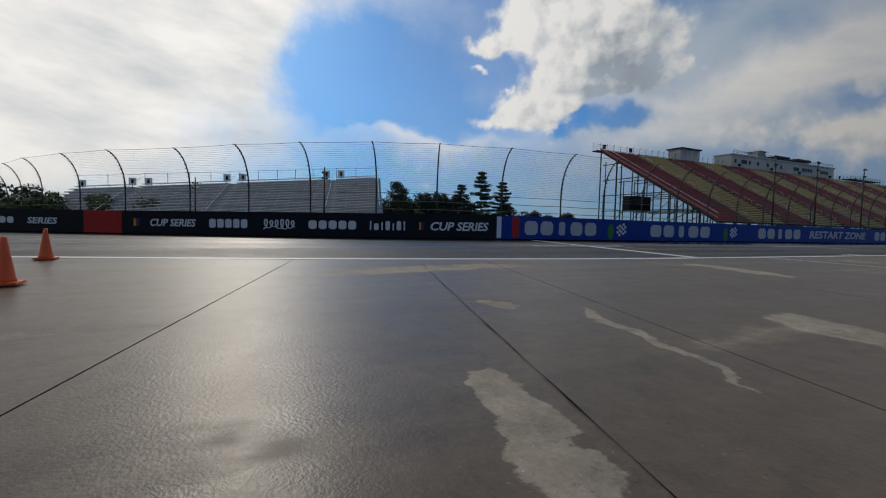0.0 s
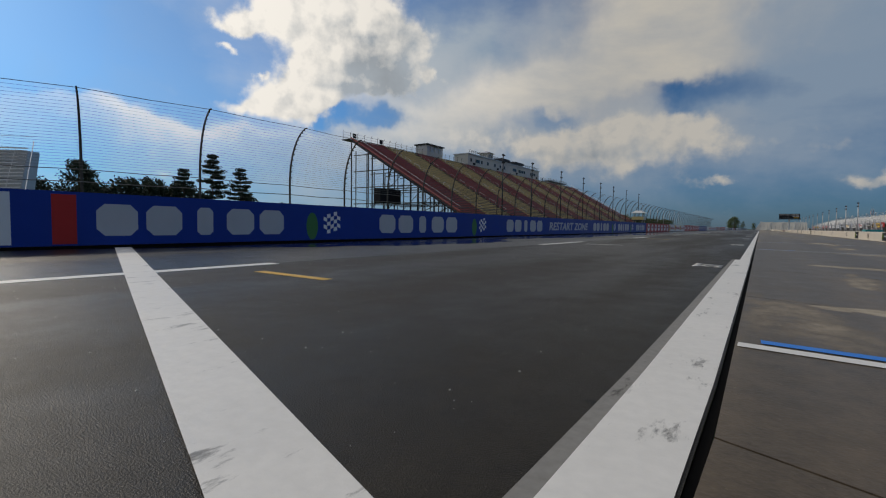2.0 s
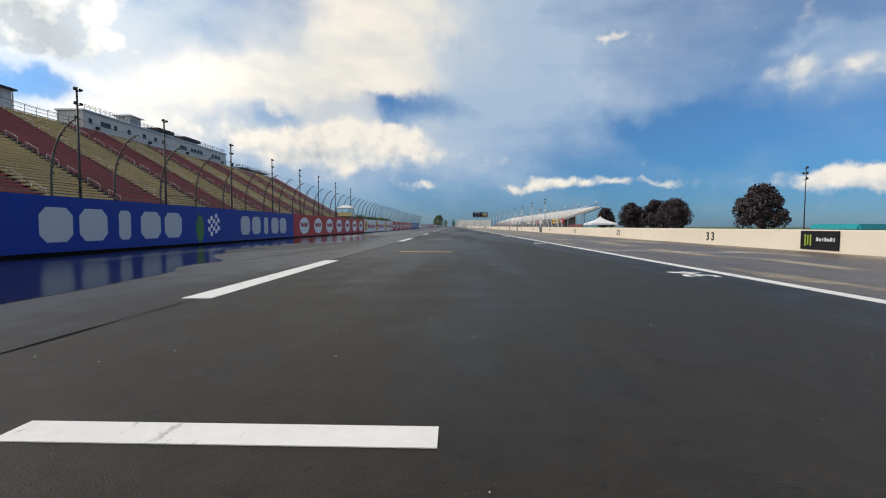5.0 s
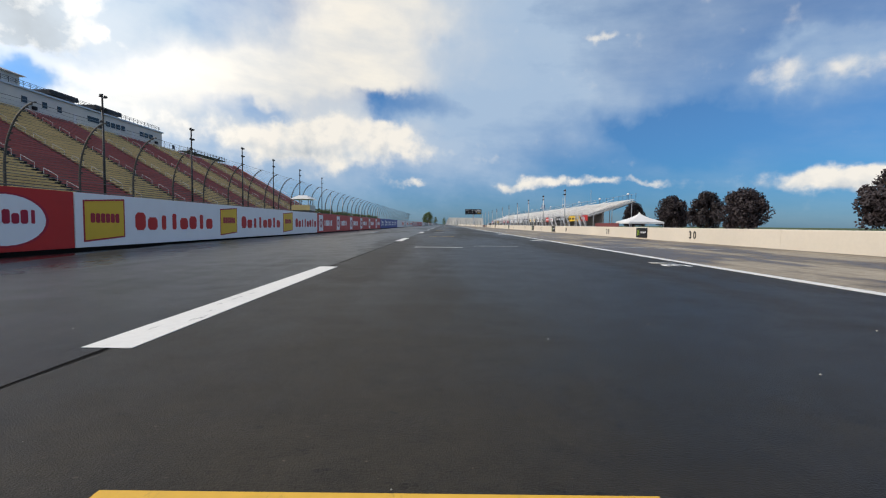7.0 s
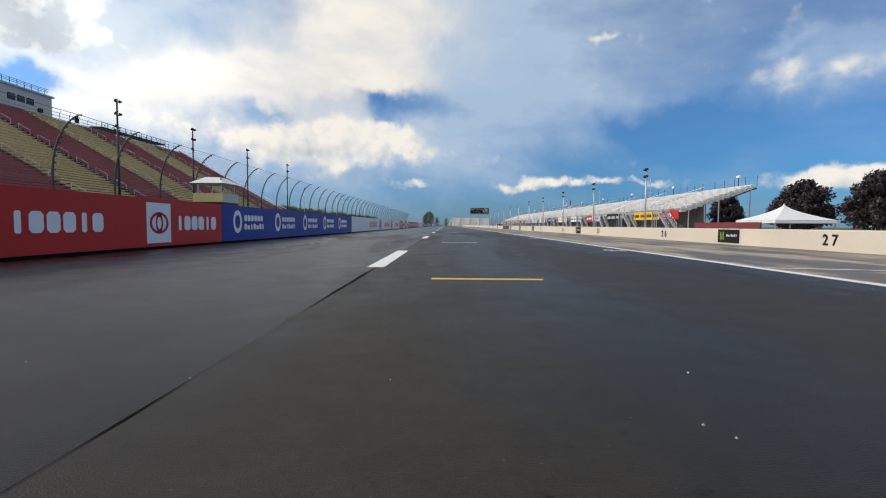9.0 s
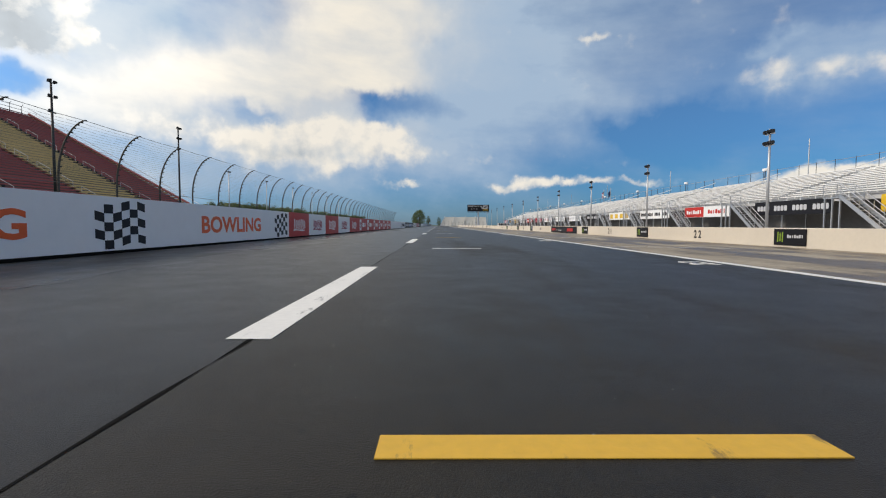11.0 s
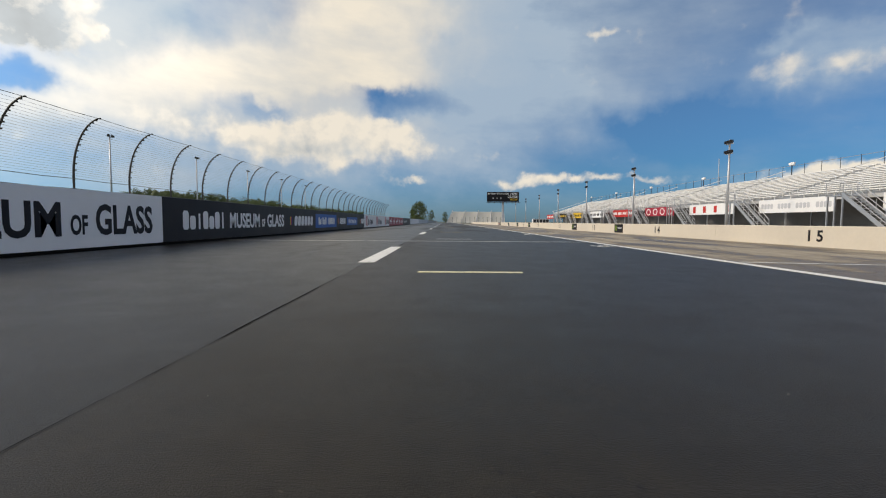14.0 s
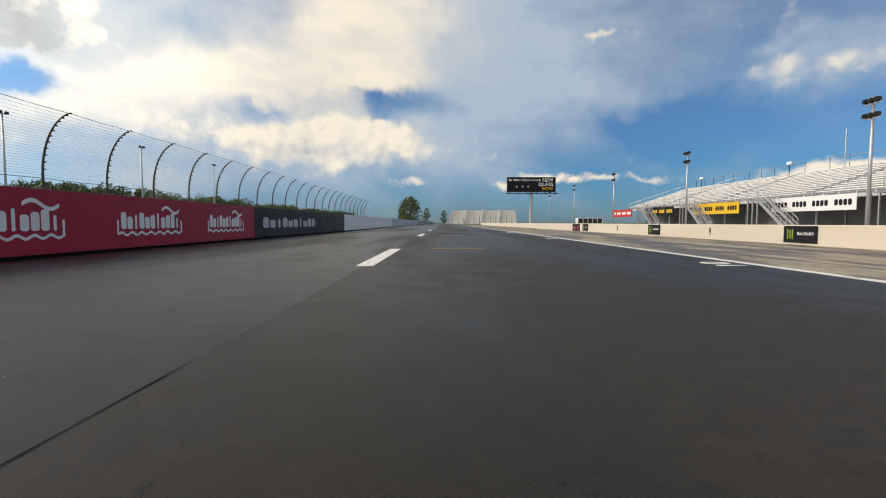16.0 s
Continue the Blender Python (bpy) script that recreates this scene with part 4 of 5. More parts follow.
build_pit_wall()


def pit_sign(y, w=1.36):
    root = empty("pit_sign", "small black sign with a pale mark on the pit wall", "sign", "signs on the pit wall", at=(XP, y, PIT_Z))
    z = 0.23 - PIT_Z
    part("board", bevelled((-0.035, -0.004, -w / 2, w / 2, z - 0.27, z + 0.27), 0.006), BLACK, root)
    for i in range(3):
        part("stripe", flat_to(slab(0.05, 0.34 - 0.05 * (i % 2)), facing_west(-0.036, w * 0.36 - 0.10 * i, z)), LIME, root)
    for bm in bars(7, w * 0.5, 0.11, 0.3):
        part("plain_mark", flat_to(bm, facing_west(-0.036, -w * 0.18, z + 0.03)), GREY_PALE, root)
    return root


SIGN_SPOTS = [-5.6, 4.9, 46.8, 67.2, 77.8, 98.9, 119.6, 130.4, 140.5, 161.2, 170.9, 181.4, 213.6, 223.8, 245.4, 255.3, 265.4, 277.4, -17.1]
first_sign = pit_sign(SIGN_SPOTS[0])
for y in SIGN_SPOTS[1:]:
    copy_thing(first_sign, pose(XP, y, PIT_Z))


def pit_banner(y0, y1, mats, label):
    root = empty("pit_banner", label, "banner", "banners on the pit wall", at=(XP, (y0 + y1) / 2, PIT_Z))
    w, z = y1 - y0, 0.21 - PIT_Z
    part("sheet", bevelled((-0.03, -0.004, -w / 2, w / 2, z - 0.29, z + 0.29), 0.006), BLACK, root)
    for bm in bars(4, w * 0.16, 0.24, 0.25):
        part("plain_mark", flat_to(bm, facing_west(-0.032, w * 0.38, z)), mats[0], root)
    for bm in bars(9, w * 0.22, 0.07, 0.25):
        part("plain_mark", flat_to(bm, facing_west(-0.032, w * 0.15, z - 0.06)), WHITE, root)
    part("panel", flat_to(slab(w * 0.2, 0.26), facing_west(-0.032, -w * 0.27, z)), mats[1], root)


pit_banner(-14.9, -6.3, (WHITE, RED), "long black banner with white and red marks on the pit wall")
pit_banner(142.6, 151.2, (RED, RED), "long black banner with red marks on the pit wall")
pit_banner(278.9, 281.0, (RED, RED), "short red and black banner on the pit wall")


def traffic_cone(x, y, z):
    root = empty("traffic_cone", "small orange plastic traffic cone on the damp concrete", "cone", "traffic cones", at=(x, y, z))
    part("base", bevelled((-0.12, 0.12, -0.12, 0.12, 0.0, 0.025), 0.008), ORANGE, root)
    bm = bmesh.new()
    tube(bm, [(0, 0, 0.022), (0, 0, 0.05), (0, 0, 0.28), (0, 0, 0.42), (0, 0, 0.43)], [0.092, 0.080, 0.042, 0.022, 0.016], 20)
    part("body", bm, ORANGE, root, smooth=True)


traffic_cone(4.3, -58.15, 0.004)
traffic_cone(6.97, -57.7, -0.022)


# ---------------------------------------------------------------- debris fence
FENCE_X, PITCH = -30.3, 6.77
FENCE_CORNER = [(-30.9, -27.9, 8), (-32.6, -35.1, 20), (-35.3, -41.1, 30), (-39.8, -47.3, 38), (-45.2, -53.4, 42), (-52.2, -59.8, 43), (-59.1, -67.6, 45), (-66.8, -74.1, 48), (-76.4, -80.9, 52), (-87.9, -86.8, 58), (-101.0, -93.0, 64)]
# post feet from south to north with the turn of each
FENCE_POSTS = [(x, y, turn) for x, y, turn in FENCE_CORNER[::-1]] + [(FENCE_X, 176.4 + PITCH * k - (1.6 if k > 3 else 1.0 if k > 1 else 0.0), 0.0) for k in range(-29, 37)]


def post_line(n=12):
    pts = [(0.0, 0.0, -0.3), (0.0, 0.0, 4.2)]
    for i in range(1, n + 1):
        a = radians(78) * i / n
        pts.append((3.0 * (1 - math.cos(a)) * 0.95, 0.0, 4.2 + 4.85 * math.sin(a) / math.sin(radians(78))))
    return pts


def build_fence():
    root = empty("debris_fence", "tall curved debris fence with dark steel posts and many cables", "fence", at=(FENCE_X, 0, 0))
    line = post_line()
    bm = bmesh.new()
    tube(bm, line, [0.095, 0.095] + [0.09 - 0.003 * i for i in range(12)], 8)
    for x, _, z in line[2:]:
        block(bm, x + 0.08, x + 0.24, -0.05, 0.05, z - 0.05, z + 0.05)
    data = bpy.data.meshes.new("post")
    bm.to_mesh(data)
    bm.free()
    data.materials.append(POST)
    for x, y, turn in FENCE_POSTS:
        ob = new("post", data)
        ob.location, ob.rotation_euler, ob.parent = (x - FENCE_X, y, 0), (0, 0, -radians(turn)), root
    path = [Vector(p) for p in line]

    def along(z):
        for a, b in zip(path, path[1:]):
            if a.z <= z <= b.z:
                return a.lerp(b, (z - a.z) / (b.z - a.z))
        return path[-1]

    levels = [(1.5, 0.032), (2.35, 0.032), (3.2, 0.032), (4.05, 0.028)] + [(4.3 + 0.19 * i, 0.0085) for i in range(25)] + [(9.04, 0.022)]
    for z, r in levels:
        p = along(z)
        bm = bmesh.new()
        pts = []
        hung = [(x - FENCE_X + (p.x + 0.12) * math.cos(radians(turn)), y - (p.x + 0.12) * math.sin(radians(turn))) for x, y, turn in FENCE_POSTS]
        for a, b in zip(hung, hung[1:]):
            pts += [(*a, p.z), ((a[0] + b[0]) / 2, (a[1] + b[1]) / 2, p.z - 0.05)]
        tube(bm, pts, r, 4)
        part("cable", bm, WIRE, root)


build_fence()


# ---------------------------------------------------------------- light masts
def light_mast(x, y, height, heads, mat, z=-0.3, thick=0.13, group="light masts"):
    pale = mat is GALVANISED
    root = empty("light_mast", "pale galvanised light mast with clustered floodlights" if pale else "tall dark light mast with floodlights on its head", "light mast", group, at=(x, y, z))
    bm = bmesh.new()
    tube(bm, [(0, 0, 0), (0, 0, height * 0.5), (0, 0, height)], [thick, thick * 0.85, thick * 0.65], 10)
    part("pole", bm, mat, root, smooth=True)
    for zz, n in heads:
        part("crossarm", boxes((-0.06, 0.06, -0.5, 0.5, zz - 0.04, zz + 0.04)), mat, root)
        for i in range(n):
            yy = -0.38 + 0.76 * i / max(1, n - 1)
            bm = bevelled((-0.08, 0.26, yy - 0.15, yy + 0.15, zz + 0.04, zz + 0.32), 0.05)
            bmesh.ops.rotate(bm, cent=(0, yy, zz), matrix=Matrix.Rotation(radians(22 if x < 0 else 158), 3, "Y" if x < 0 else "Z"), verts=bm.verts[:])
            lamp = part("floodlight", bm, STEEL_DARK, root)
    return root


dark_mast = light_mast(-41.0, 43.0, 16.6, ((16.2, 2), (14.6, 2), (13.0, 1)), STEEL_DARK, thick=0.16)
for k, y in enumerate((58.5, 78.5, 98.2, 117.3, 134.5, 155.0, 178.9)):
    copy_thing(dark_mast, pose(-41.0, y, -0.3))
light_mast(60.0, 68.3, 10.8, ((10.4, 1), (9.5, 2), (8.6, 1)), STEEL_DARK, -0.12, 0.09, "paddock masts")
pale_mast = light_mast(27.6, 120.1, 8.5, ((8.1, 3), (7.2, 3)), GALVANISED, -0.12, 0.12, "pit light masts")
for k in range(1, 12):
    copy_thing(pale_mast, pose(27.6, 120.1 + 21.3 * k, -0.12))
back_mast = light_mast(-44.0, 202.7, 12.3, ((12.0, 2),), GALVANISED, -0.3, 0.13, "field masts")
for k in range(1, 7):
    copy_thing(back_mast, pose(-44.0, 202.7 + 21.2 * k, -0.3))
corner_mast = light_mast(-67.0, -40.5, 11.6, ((10.5, 2), (9.6, 2)), STEEL_DARK, -1.4, 0.16, "corner masts")
for x, y, z in ((-80.5, -60.7, -3.4), (-92.0, -83.0, -6.5)):
    copy_thing(corner_mast, pose(x, y, z))


# ---------------------------------------------------------------- large grandstand
def grandstand():
    root = empty("grandstand", "huge steel grandstand with alternating red and straw yellow seat sections", "grandstand", at=(0, 0, 0))
    x0, z0, x1, z1, rows = -46.5, 3.2, -79.0, 21.7, 42
    dx, dz = (x1 - x0) / rows, (z1 - z0) / rows
    y, width = 34.0, 12.38
    row = {}
    for mat in (SEAT_RED, SEAT_TAN):
        bm = boxes((dx, 0, 0.55, width - 0.55, -0.42, 0), (dx * 0.55, dx * 0.18, 0.55, width - 0.55, 0.36, 0.44))
        for k in range(5):
            block(bm, dx * 0.42, dx * 0.36, 1.2 + 2.45 * k, 1.26 + 2.45 * k, 0.0, 0.36)
        row[mat] = bpy.data.meshes.new("bench")
        bm.to_mesh(row[mat])
        bm.free()
        row[mat].materials.append(mat)
    rest = {SEAT_RED: bmesh.new(), SEAT_TAN: bmesh.new()}
    for s in range(13):
        mat = SEAT_TAN if s % 2 else SEAT_RED
        a, b = y + 0.55, y + width - 0.55
        for i in range(rows):
            xa, za = x0 + dx * i, z0 + dz * i
            if s < 7:
                ob = new("bench", row[mat])
                ob.location, ob.parent = (xa, y, za), root
            else:
                block(rest[mat], xa + dx, xa, a, b, za - 0.42, za)
                block(rest[mat], xa + dx * 0.55, xa + dx * 0.18, a, b, za + 0.36, za + 0.44)
        bm = bmesh.new()
        for i in range(rows):
            xa, za = x0 + dx * i, z0 + dz * i
            block(bm, xa + dx, xa, b, b + 1.1, za - 0.1, za + 0.02)
            block(bm, xa + dx * 0.5, xa, b, b + 1.1, za - 0.1, za + 0.22)
        part("aisle_steps", bm, STEEL_DARK if s % 2 else SEAT_TAN, root, "metal aisle steps")
        for i in range(2, rows - 3, 4):
            xa, za = x0 + dx * i, z0 + dz * i
            bm = bmesh.new()
            p, q = Vector((xa, b + 0.5, za)), Vector((xa + dx * 2.4, b + 0.5, za + dz * 2.4))
            tube(bm, [p, p + Vector((0, 0, 0.85)), q + Vector((0, 0, 0.85)), q], 0.036, 5)
            part("aisle_rail", bm, ALUMINIUM, root)
        y += width
    for mat, bm in rest.items():
        tagged(part("far_seating", bm, mat, root, "straw yellow seat rows" if mat is SEAT_TAN else "faded red seat rows"), kind="stuff")
    y0, y1 = 34.0, y
    bm = bmesh.new()
    v = [bm.verts.new(p) for p in ((x0, y0, z0 - 0.2), (x0, y1, z0 - 0.2), (x1, y1, z1 - 0.2), (x1, y0, z1 - 0.2))]
    w = [bm.verts.new(p.co + Vector((0, 0, -0.35))) for p in v]
    for f in ((0, 1, 2, 3), (7, 6, 5, 4), (0, 4, 5, 1), (1, 5, 6, 2), (2, 6, 7, 3), (3, 7, 4, 0)):
        bm.faces.new([(v + w)[i] for i in f])
    part("deck", bm, STEEL_DARK, root)
    for k in range(28):
        yy = y0 + 0.2 + (y1 - y0 - 0.4) * k / 27
        for i in range(5):
            f = 0.12 + 0.22 * i
            xx, zz = x0 + (x1 - x0) * f, z0 + (z1 - z0) * f - 0.4
            bm = bmesh.new()
            tube(bm, [(xx, yy, -0.3), (xx, yy, zz)], 0.16, 6)
            part("column", bm, STEEL_DARK, root)
    for k in (0, 1, 2, 3):
        yy = y0 + 0.2 + (y1 - y0 - 0.4) * k / 27
        for zz in (5.5, 9.5, 13.5, 17.5):
            xa = x0 + (x1 - x0) * (zz - z0 + 0.6) / (z1 - z0)
            if xa > x1:
                part("girder", tube(bmesh.new(), [(xa, yy, zz), (x1 + 0.8, yy, zz)], 0.11, 4), STEEL_DARK, root)
        for a, b in ((0.15, 0.55), (0.5, 0.95)):
            part("brace", tube(bmesh.new(), [(x0 + (x1 - x0) * b, yy, 0.0), (x0 + (x1 - x0) * a, yy, z0 + (z1 - z0) * a - 0.5)], 0.09, 4), STEEL_DARK, root)
    # side stringers, top walkway with rail posts
    for yy in (y0, y1):
        bm = bmesh.new()
        tube(bm, [(x0 + 0.3, yy, z0 + 0.3), (x1, yy, z1 + 0.3)], 0.22, 4)
        part("side_beam", bm, SEAT_RED, root)
        bm = bmesh.new()
        tube(bm, [(x0 + 0.3, yy, z0 + 1.35), (x1, yy, z1 + 1.35)], 0.05, 4)
        part("side_rail", bm, ALUMINIUM, root)
    part("walkway", boxes((x1 - 2.2, x1, y0 - 1, y1 + 1, z1 - 0.3, z1 - 0.05)), STEEL_DARK, root)
    for k in range(66):
        yy = y0 - 0.8 + (y1 - y0 + 1.6) * k / 65
        part("rail_post", tube(bmesh.new(), [(x1 - 2.0, yy, z1 - 0.1), (x1 - 2.0, yy, z1 + 2.0), (x1 - 1.7, yy, z1 + 2.3)], 0.06, 4), STEEL_DARK, root)
    for zz in (z1 + 0.7, z1 + 1.3, z1 + 1.9):
        part("top_rail", tube(bmesh.new(), [(x1 - 2.0, y0 - 0.8, zz), (x1 - 2.0, y1 + 0.8, zz)], 0.035, 4), GALVANISED, root)
    for yy in (37.0, 47.0, 72.0, 160.0, 172.0):
        part("section_board", bevelled((x1 - 1.9, x1 - 1.8, yy - 0.6, yy + 0.6, z1 + 0.8, z1 + 2.0), 0.02), BLACK, root)
    part("scaffold_screen", bevelled((-64, -62, y0 - 7.5, y0 - 0.6, 5.2, 8.4), 0.05), BLACK, root, "black screen hung under the stand")
    for yy in (y0 - 7.0, y0 - 3.5):
        for xx in (-64.3, -70.0):
            part("column", tube(bmesh.new(), [(xx, yy, -0.3), (xx, yy, 17 if xx < -65 else 12)], 0.12, 5), STEEL_DARK, root)
    part("rail_end", tube(bmesh.new(), [(-62, y0 - 7.0, 9.2), (-62, y0, 9.2)], 0.06, 4), STEEL_DARK, root)
    return x1, z1


TOP_X, TOP_Z = grandstand()


def press_box():
    root = empty("press_box", "long pale press box with dark windows on top of the grandstand", "press box", at=(TOP_X - 3.2, 0, TOP_Z - 0.05))
    y0, y1, h = 90.0, 152.0, 4.0
    part("body", bevelled((-3.0, 2.9, y0, y1, 0.0, h), 0.06), CABIN, root)
    part("roof", bevelled((-3.3, 3.25, y0 - 0.3, y1 + 0.3, h, h + 0.35), 0.05), GALVANISED, root)
    part("floor_beam", boxes((2.6, 3.2, y0 - 0.3, y1 + 0.3, -0.3, 0.02)), STEEL_DARK, root)
    spots = [(91.5, 1.0), (95.0, 3.0), (99.0, 1.0), (103.5, 1.1), (109.0, 1.2), (113.5, 1.1), (117.0, 1.1), (125.0, 3.4), (130.5, 1.4), (132.2, 1.4), (133.9, 1.4), (135.6, 1.4), (142.5, 1.6), (144.4, 1.6), (146.3, 1.6)]
    for y, w in spots:
        win = part("window", bevelled((2.88, 2.96, y, y + w, 1.5, 2.7), 0.02), STEEL_DARK, root)
        part("pane", boxes((2.955, 2.975, y + 0.07, y + w - 0.07, 1.57, 2.63)), GLASS, win)
    for y in (100.6, 121.0, 139.5):
        door = part("door", bevelled((2.88, 2.95, y, y + 0.95, 0.1, 2.2), 0.02), GREY_PALE, root)
        part("handle", boxes((2.95, 3.0, y + 0.8, y + 0.86, 1.0, 1.12)), STEEL_DARK, door)
    for y in (93.3, 111.0, 128.0, 148.5):
        part("speaker", bevelled((2.95, 3.5, y, y + 0.8, 0.5, 1.2), 0.06), BLACK, root)
    for k in range(42):
        yy = y0 + 0.3 + 1.46 * k
        part("roof_rail_post", boxes((3.05, 3.12, yy, yy + 0.07, h + 0.35, h + 1.45)), STEEL_DARK, root)
    for zz in (0.8, 1.1, 1.4):
        part("roof_rail", boxes((3.06, 3.11, y0 + 0.3, y1 - 1.0, h + zz, h + zz + 0.06)), STEEL_DARK, root)
    for a, b in ((116.0, 123.0), (128.0, 136.5)):
        part("roof_shelter", bevelled((-2.0, 2.6, a, b, h + 0.9, h + 1.9), 0.08), STEEL_DARK, root)
    part("cupola_wall", bevelled((-1.8, 1.8, 106.0, 110.0, h + 0.35, h + 2.6), 0.05), CABIN, root)
    bm = bmesh.new()
    base = [bm.verts.new(p) for p in ((-2.6, 105.2, h + 2.6), (2.6, 105.2, h + 2.6), (2.6, 110.8, h + 2.6), (-2.6, 110.8, h + 2.6))]
    tip = bm.verts.new((0, 108.0, h + 3.7))
    bm.faces.new(base[::-1])
    for i in range(4):
        bm.faces.new((base[i], base[(i + 1) % 4], tip))
    part("cupola_roof", bm, GREY_PALE, root)


press_box()


def small_hut(y0, y1, h, label, name="lookout_hut", glazed=True):
    root = empty(name, label, "hut", at=(TOP_X - 2.6, 0, TOP_Z - 0.05))
    part("body", bevelled((-2.2, 2.2, y0, y1, 0, h * 0.45), 0.04), CABIN, root)
    n = 4
    for k in range(n + 1):
        yy = y0 + (y1 - y0 - 0.2) * k / n
        part("mullion", boxes((2.05, 2.2, yy, yy + 0.2, h * 0.45, h)), CABIN, root)
    part("back", boxes((-2.2, 1.9, y0 + 0.1, y1 - 0.1, h * 0.45, h)), GREY_PALE, root)
    part("roof", bevelled((-2.6, 2.7, y0 - 0.4, y1 + 0.4, h, h + 0.35), 0.05), STEEL_DARK, root)


small_hut(66.0, 74.5, 3.6, "small glazed lookout hut on top of the grandstand")


def scaffold_deck():
    root = empty("camera_deck", "long scaffold camera deck on top of the grandstand", "scaffold", at=(TOP_X - 2.4, 0, TOP_Z - 0.05))
    part("platform", boxes((-1.5, 1.5, 166.0, 190.0, 1.2, 1.45)), STEEL_DARK, root)
    for k in range(13):
        yy = 166.0 + 2 * k
        part("leg", boxes((1.4, 1.5, yy - 0.05, yy + 0.05, 0, 2.6)), STEEL_DARK, root)
    for zz in (1.9, 2.5):
        part("guard_rail", boxes((1.42, 1.48, 166, 190, zz, zz + 0.08)), GALVANISED, root)


scaffold_deck()


def flag_stand():
    root = empty("flag_stand", "white roofed starter stand beside the fence", "flag stand", at=(-27.5, 115.3, 0))
    for x in (-1.4, 1.4):
        for y in (-1.6, 1.6):
            part("leg", boxes((x - 0.08, x + 0.08, y - 0.08, y + 0.08, -0.3, 6.0)), GALVANISED, root)
    part("platform", bevelled((-1.8, 1.8, -2.0, 2.0, 2.9, 3.15), 0.03), STEEL_DARK, root)
    part("panel", bevelled((1.7, 1.8, -2.0, 2.0, 3.15, 4.2), 0.02), CABIN, root)
    part("panel", bevelled((-1.8, 1.8, -2.06, -1.96, 3.15, 4.2), 0.02), SEAT_TAN, root)
    bm = bmesh.new()
    base = [bm.verts.new(p) for p in ((-2.1, -2.3, 5.4), (2.1, -2.3, 5.4), (2.1, 2.3, 5.4), (-2.1, 2.3, 5.4))]
    top = [bm.verts.new(p) for p in ((-0.8, -1.0, 6.2), (0.8, -1.0, 6.2), (0.8, 1.0, 6.2), (-0.8, 1.0, 6.2))]
    bm.faces.new(base[::-1])
    bm.faces.new(top)
    for i in range(4):
        bm.faces.new((base[i], base[(i + 1) % 4], top[(i + 1) % 4], top[i]))
    part("roof", bm, TENT, root)


flag_stand()


# ---------------------------------------------------------------- bench stands
def bench_stand(name, label, x0, z0, x1, z1, rows, y0, y1, bays, mat, tilt=0.0, closed=0.0, skew=0.0, riser=None):
    """Open metal bench stand that rises from x0 to x1; tilt lowers its far end."""
    root = empty(name, label, "bleachers", at=(0, 0, 0))
    riser = riser or mat
    dx, dz = (x1 - x0) / rows, (z1 - z0) / rows
    edges = bays if isinstance(bays, tuple) else tuple(y0 + (y1 - y0) * s / bays for s in range(bays + 1))
    low = lambda y: tilt * (y1 - y) / (y1 - y0)
    for s in range(len(edges) - 1):
        a, b, step = edges[s] + 0.5, edges[s + 1] - 0.5, edges[s + 1] - edges[s]
        for i in range(rows):
            xa, za = x0 + dx * i, z0 + dz * i
            # footboards with their risers take the riser colour, a darker grey than the benches
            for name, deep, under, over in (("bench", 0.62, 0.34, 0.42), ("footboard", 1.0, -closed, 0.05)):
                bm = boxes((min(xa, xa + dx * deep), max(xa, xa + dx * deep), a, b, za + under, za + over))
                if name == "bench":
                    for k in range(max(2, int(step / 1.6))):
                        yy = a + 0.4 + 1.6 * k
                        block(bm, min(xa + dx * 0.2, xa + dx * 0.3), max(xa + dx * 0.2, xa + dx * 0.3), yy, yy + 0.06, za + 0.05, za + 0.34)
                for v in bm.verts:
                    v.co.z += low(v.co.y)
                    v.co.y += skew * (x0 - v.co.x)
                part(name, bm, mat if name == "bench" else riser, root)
        for i in range(rows):
            xa, za = x0 + dx * i, z0 + dz * i + low(b)
            bm = boxes((min(xa, xa + dx), max(xa, xa + dx), b, b + 1.0, za - 0.06 - closed, za))
            bmesh.ops.translate(bm, verts=bm.verts[:], vec=(0, skew * (x0 - xa), 0))
            part("aisle_step", bm, GALVANISED, root)
        part("aisle_rail", tube(bmesh.new(), [(x0, b + 0.5, z0 + 0.9 + low(b)), (x1, b + 0.5 + skew * (x0 - x1), z1 + 0.9 + low(b))], 0.04, 4), ALUMINIUM, root)
        for f in (0.1, 0.5, 0.92):
            xx, zz = x0 + (x1 - x0) * f, z0 + (z1 - z0) * f - 0.1 + low(a)
            yy = a + skew * (x0 - xx)
            part("column", tube(bmesh.new(), [(xx, yy, min(-0.3, zz - 0.4)), (xx, yy, zz)], 0.09, 5), GALVANISED, root)
        xx = x0 + (x1 - x0) * 0.5
        part("brace", tube(bmesh.new(), [(xx, a + skew * (x0 - xx), (z0 + z1) / 2 - 0.6 + low(a)), (x1, a + skew * (x0 - x1), z1 - 0.3 + low(a))], 0.08, 4), STEEL_DARK, root)
        n = max(2, int(step / 2.5))
        for k in range(n):
            yy = a + (step - 1.0) * k / n
            part("back_rail_post", tube(bmesh.new(), [(x1, yy + skew * (x0 - x1), z1 + low(yy) - 0.1), (x1, yy + skew * (x0 - x1), z1 + 1.5 + low(yy))], 0.035, 4), STEEL_DARK, root)
        part("back_rail", tube(bmesh.new(), [(x1, a - 0.5 + skew * (x0 - x1), z1 + 1.4 + low(a)), (x1, b + 0.5 + skew * (x0 - x1), z1 + 1.4 + low(b))], 0.025, 4), GALVANISED, root)
    return root


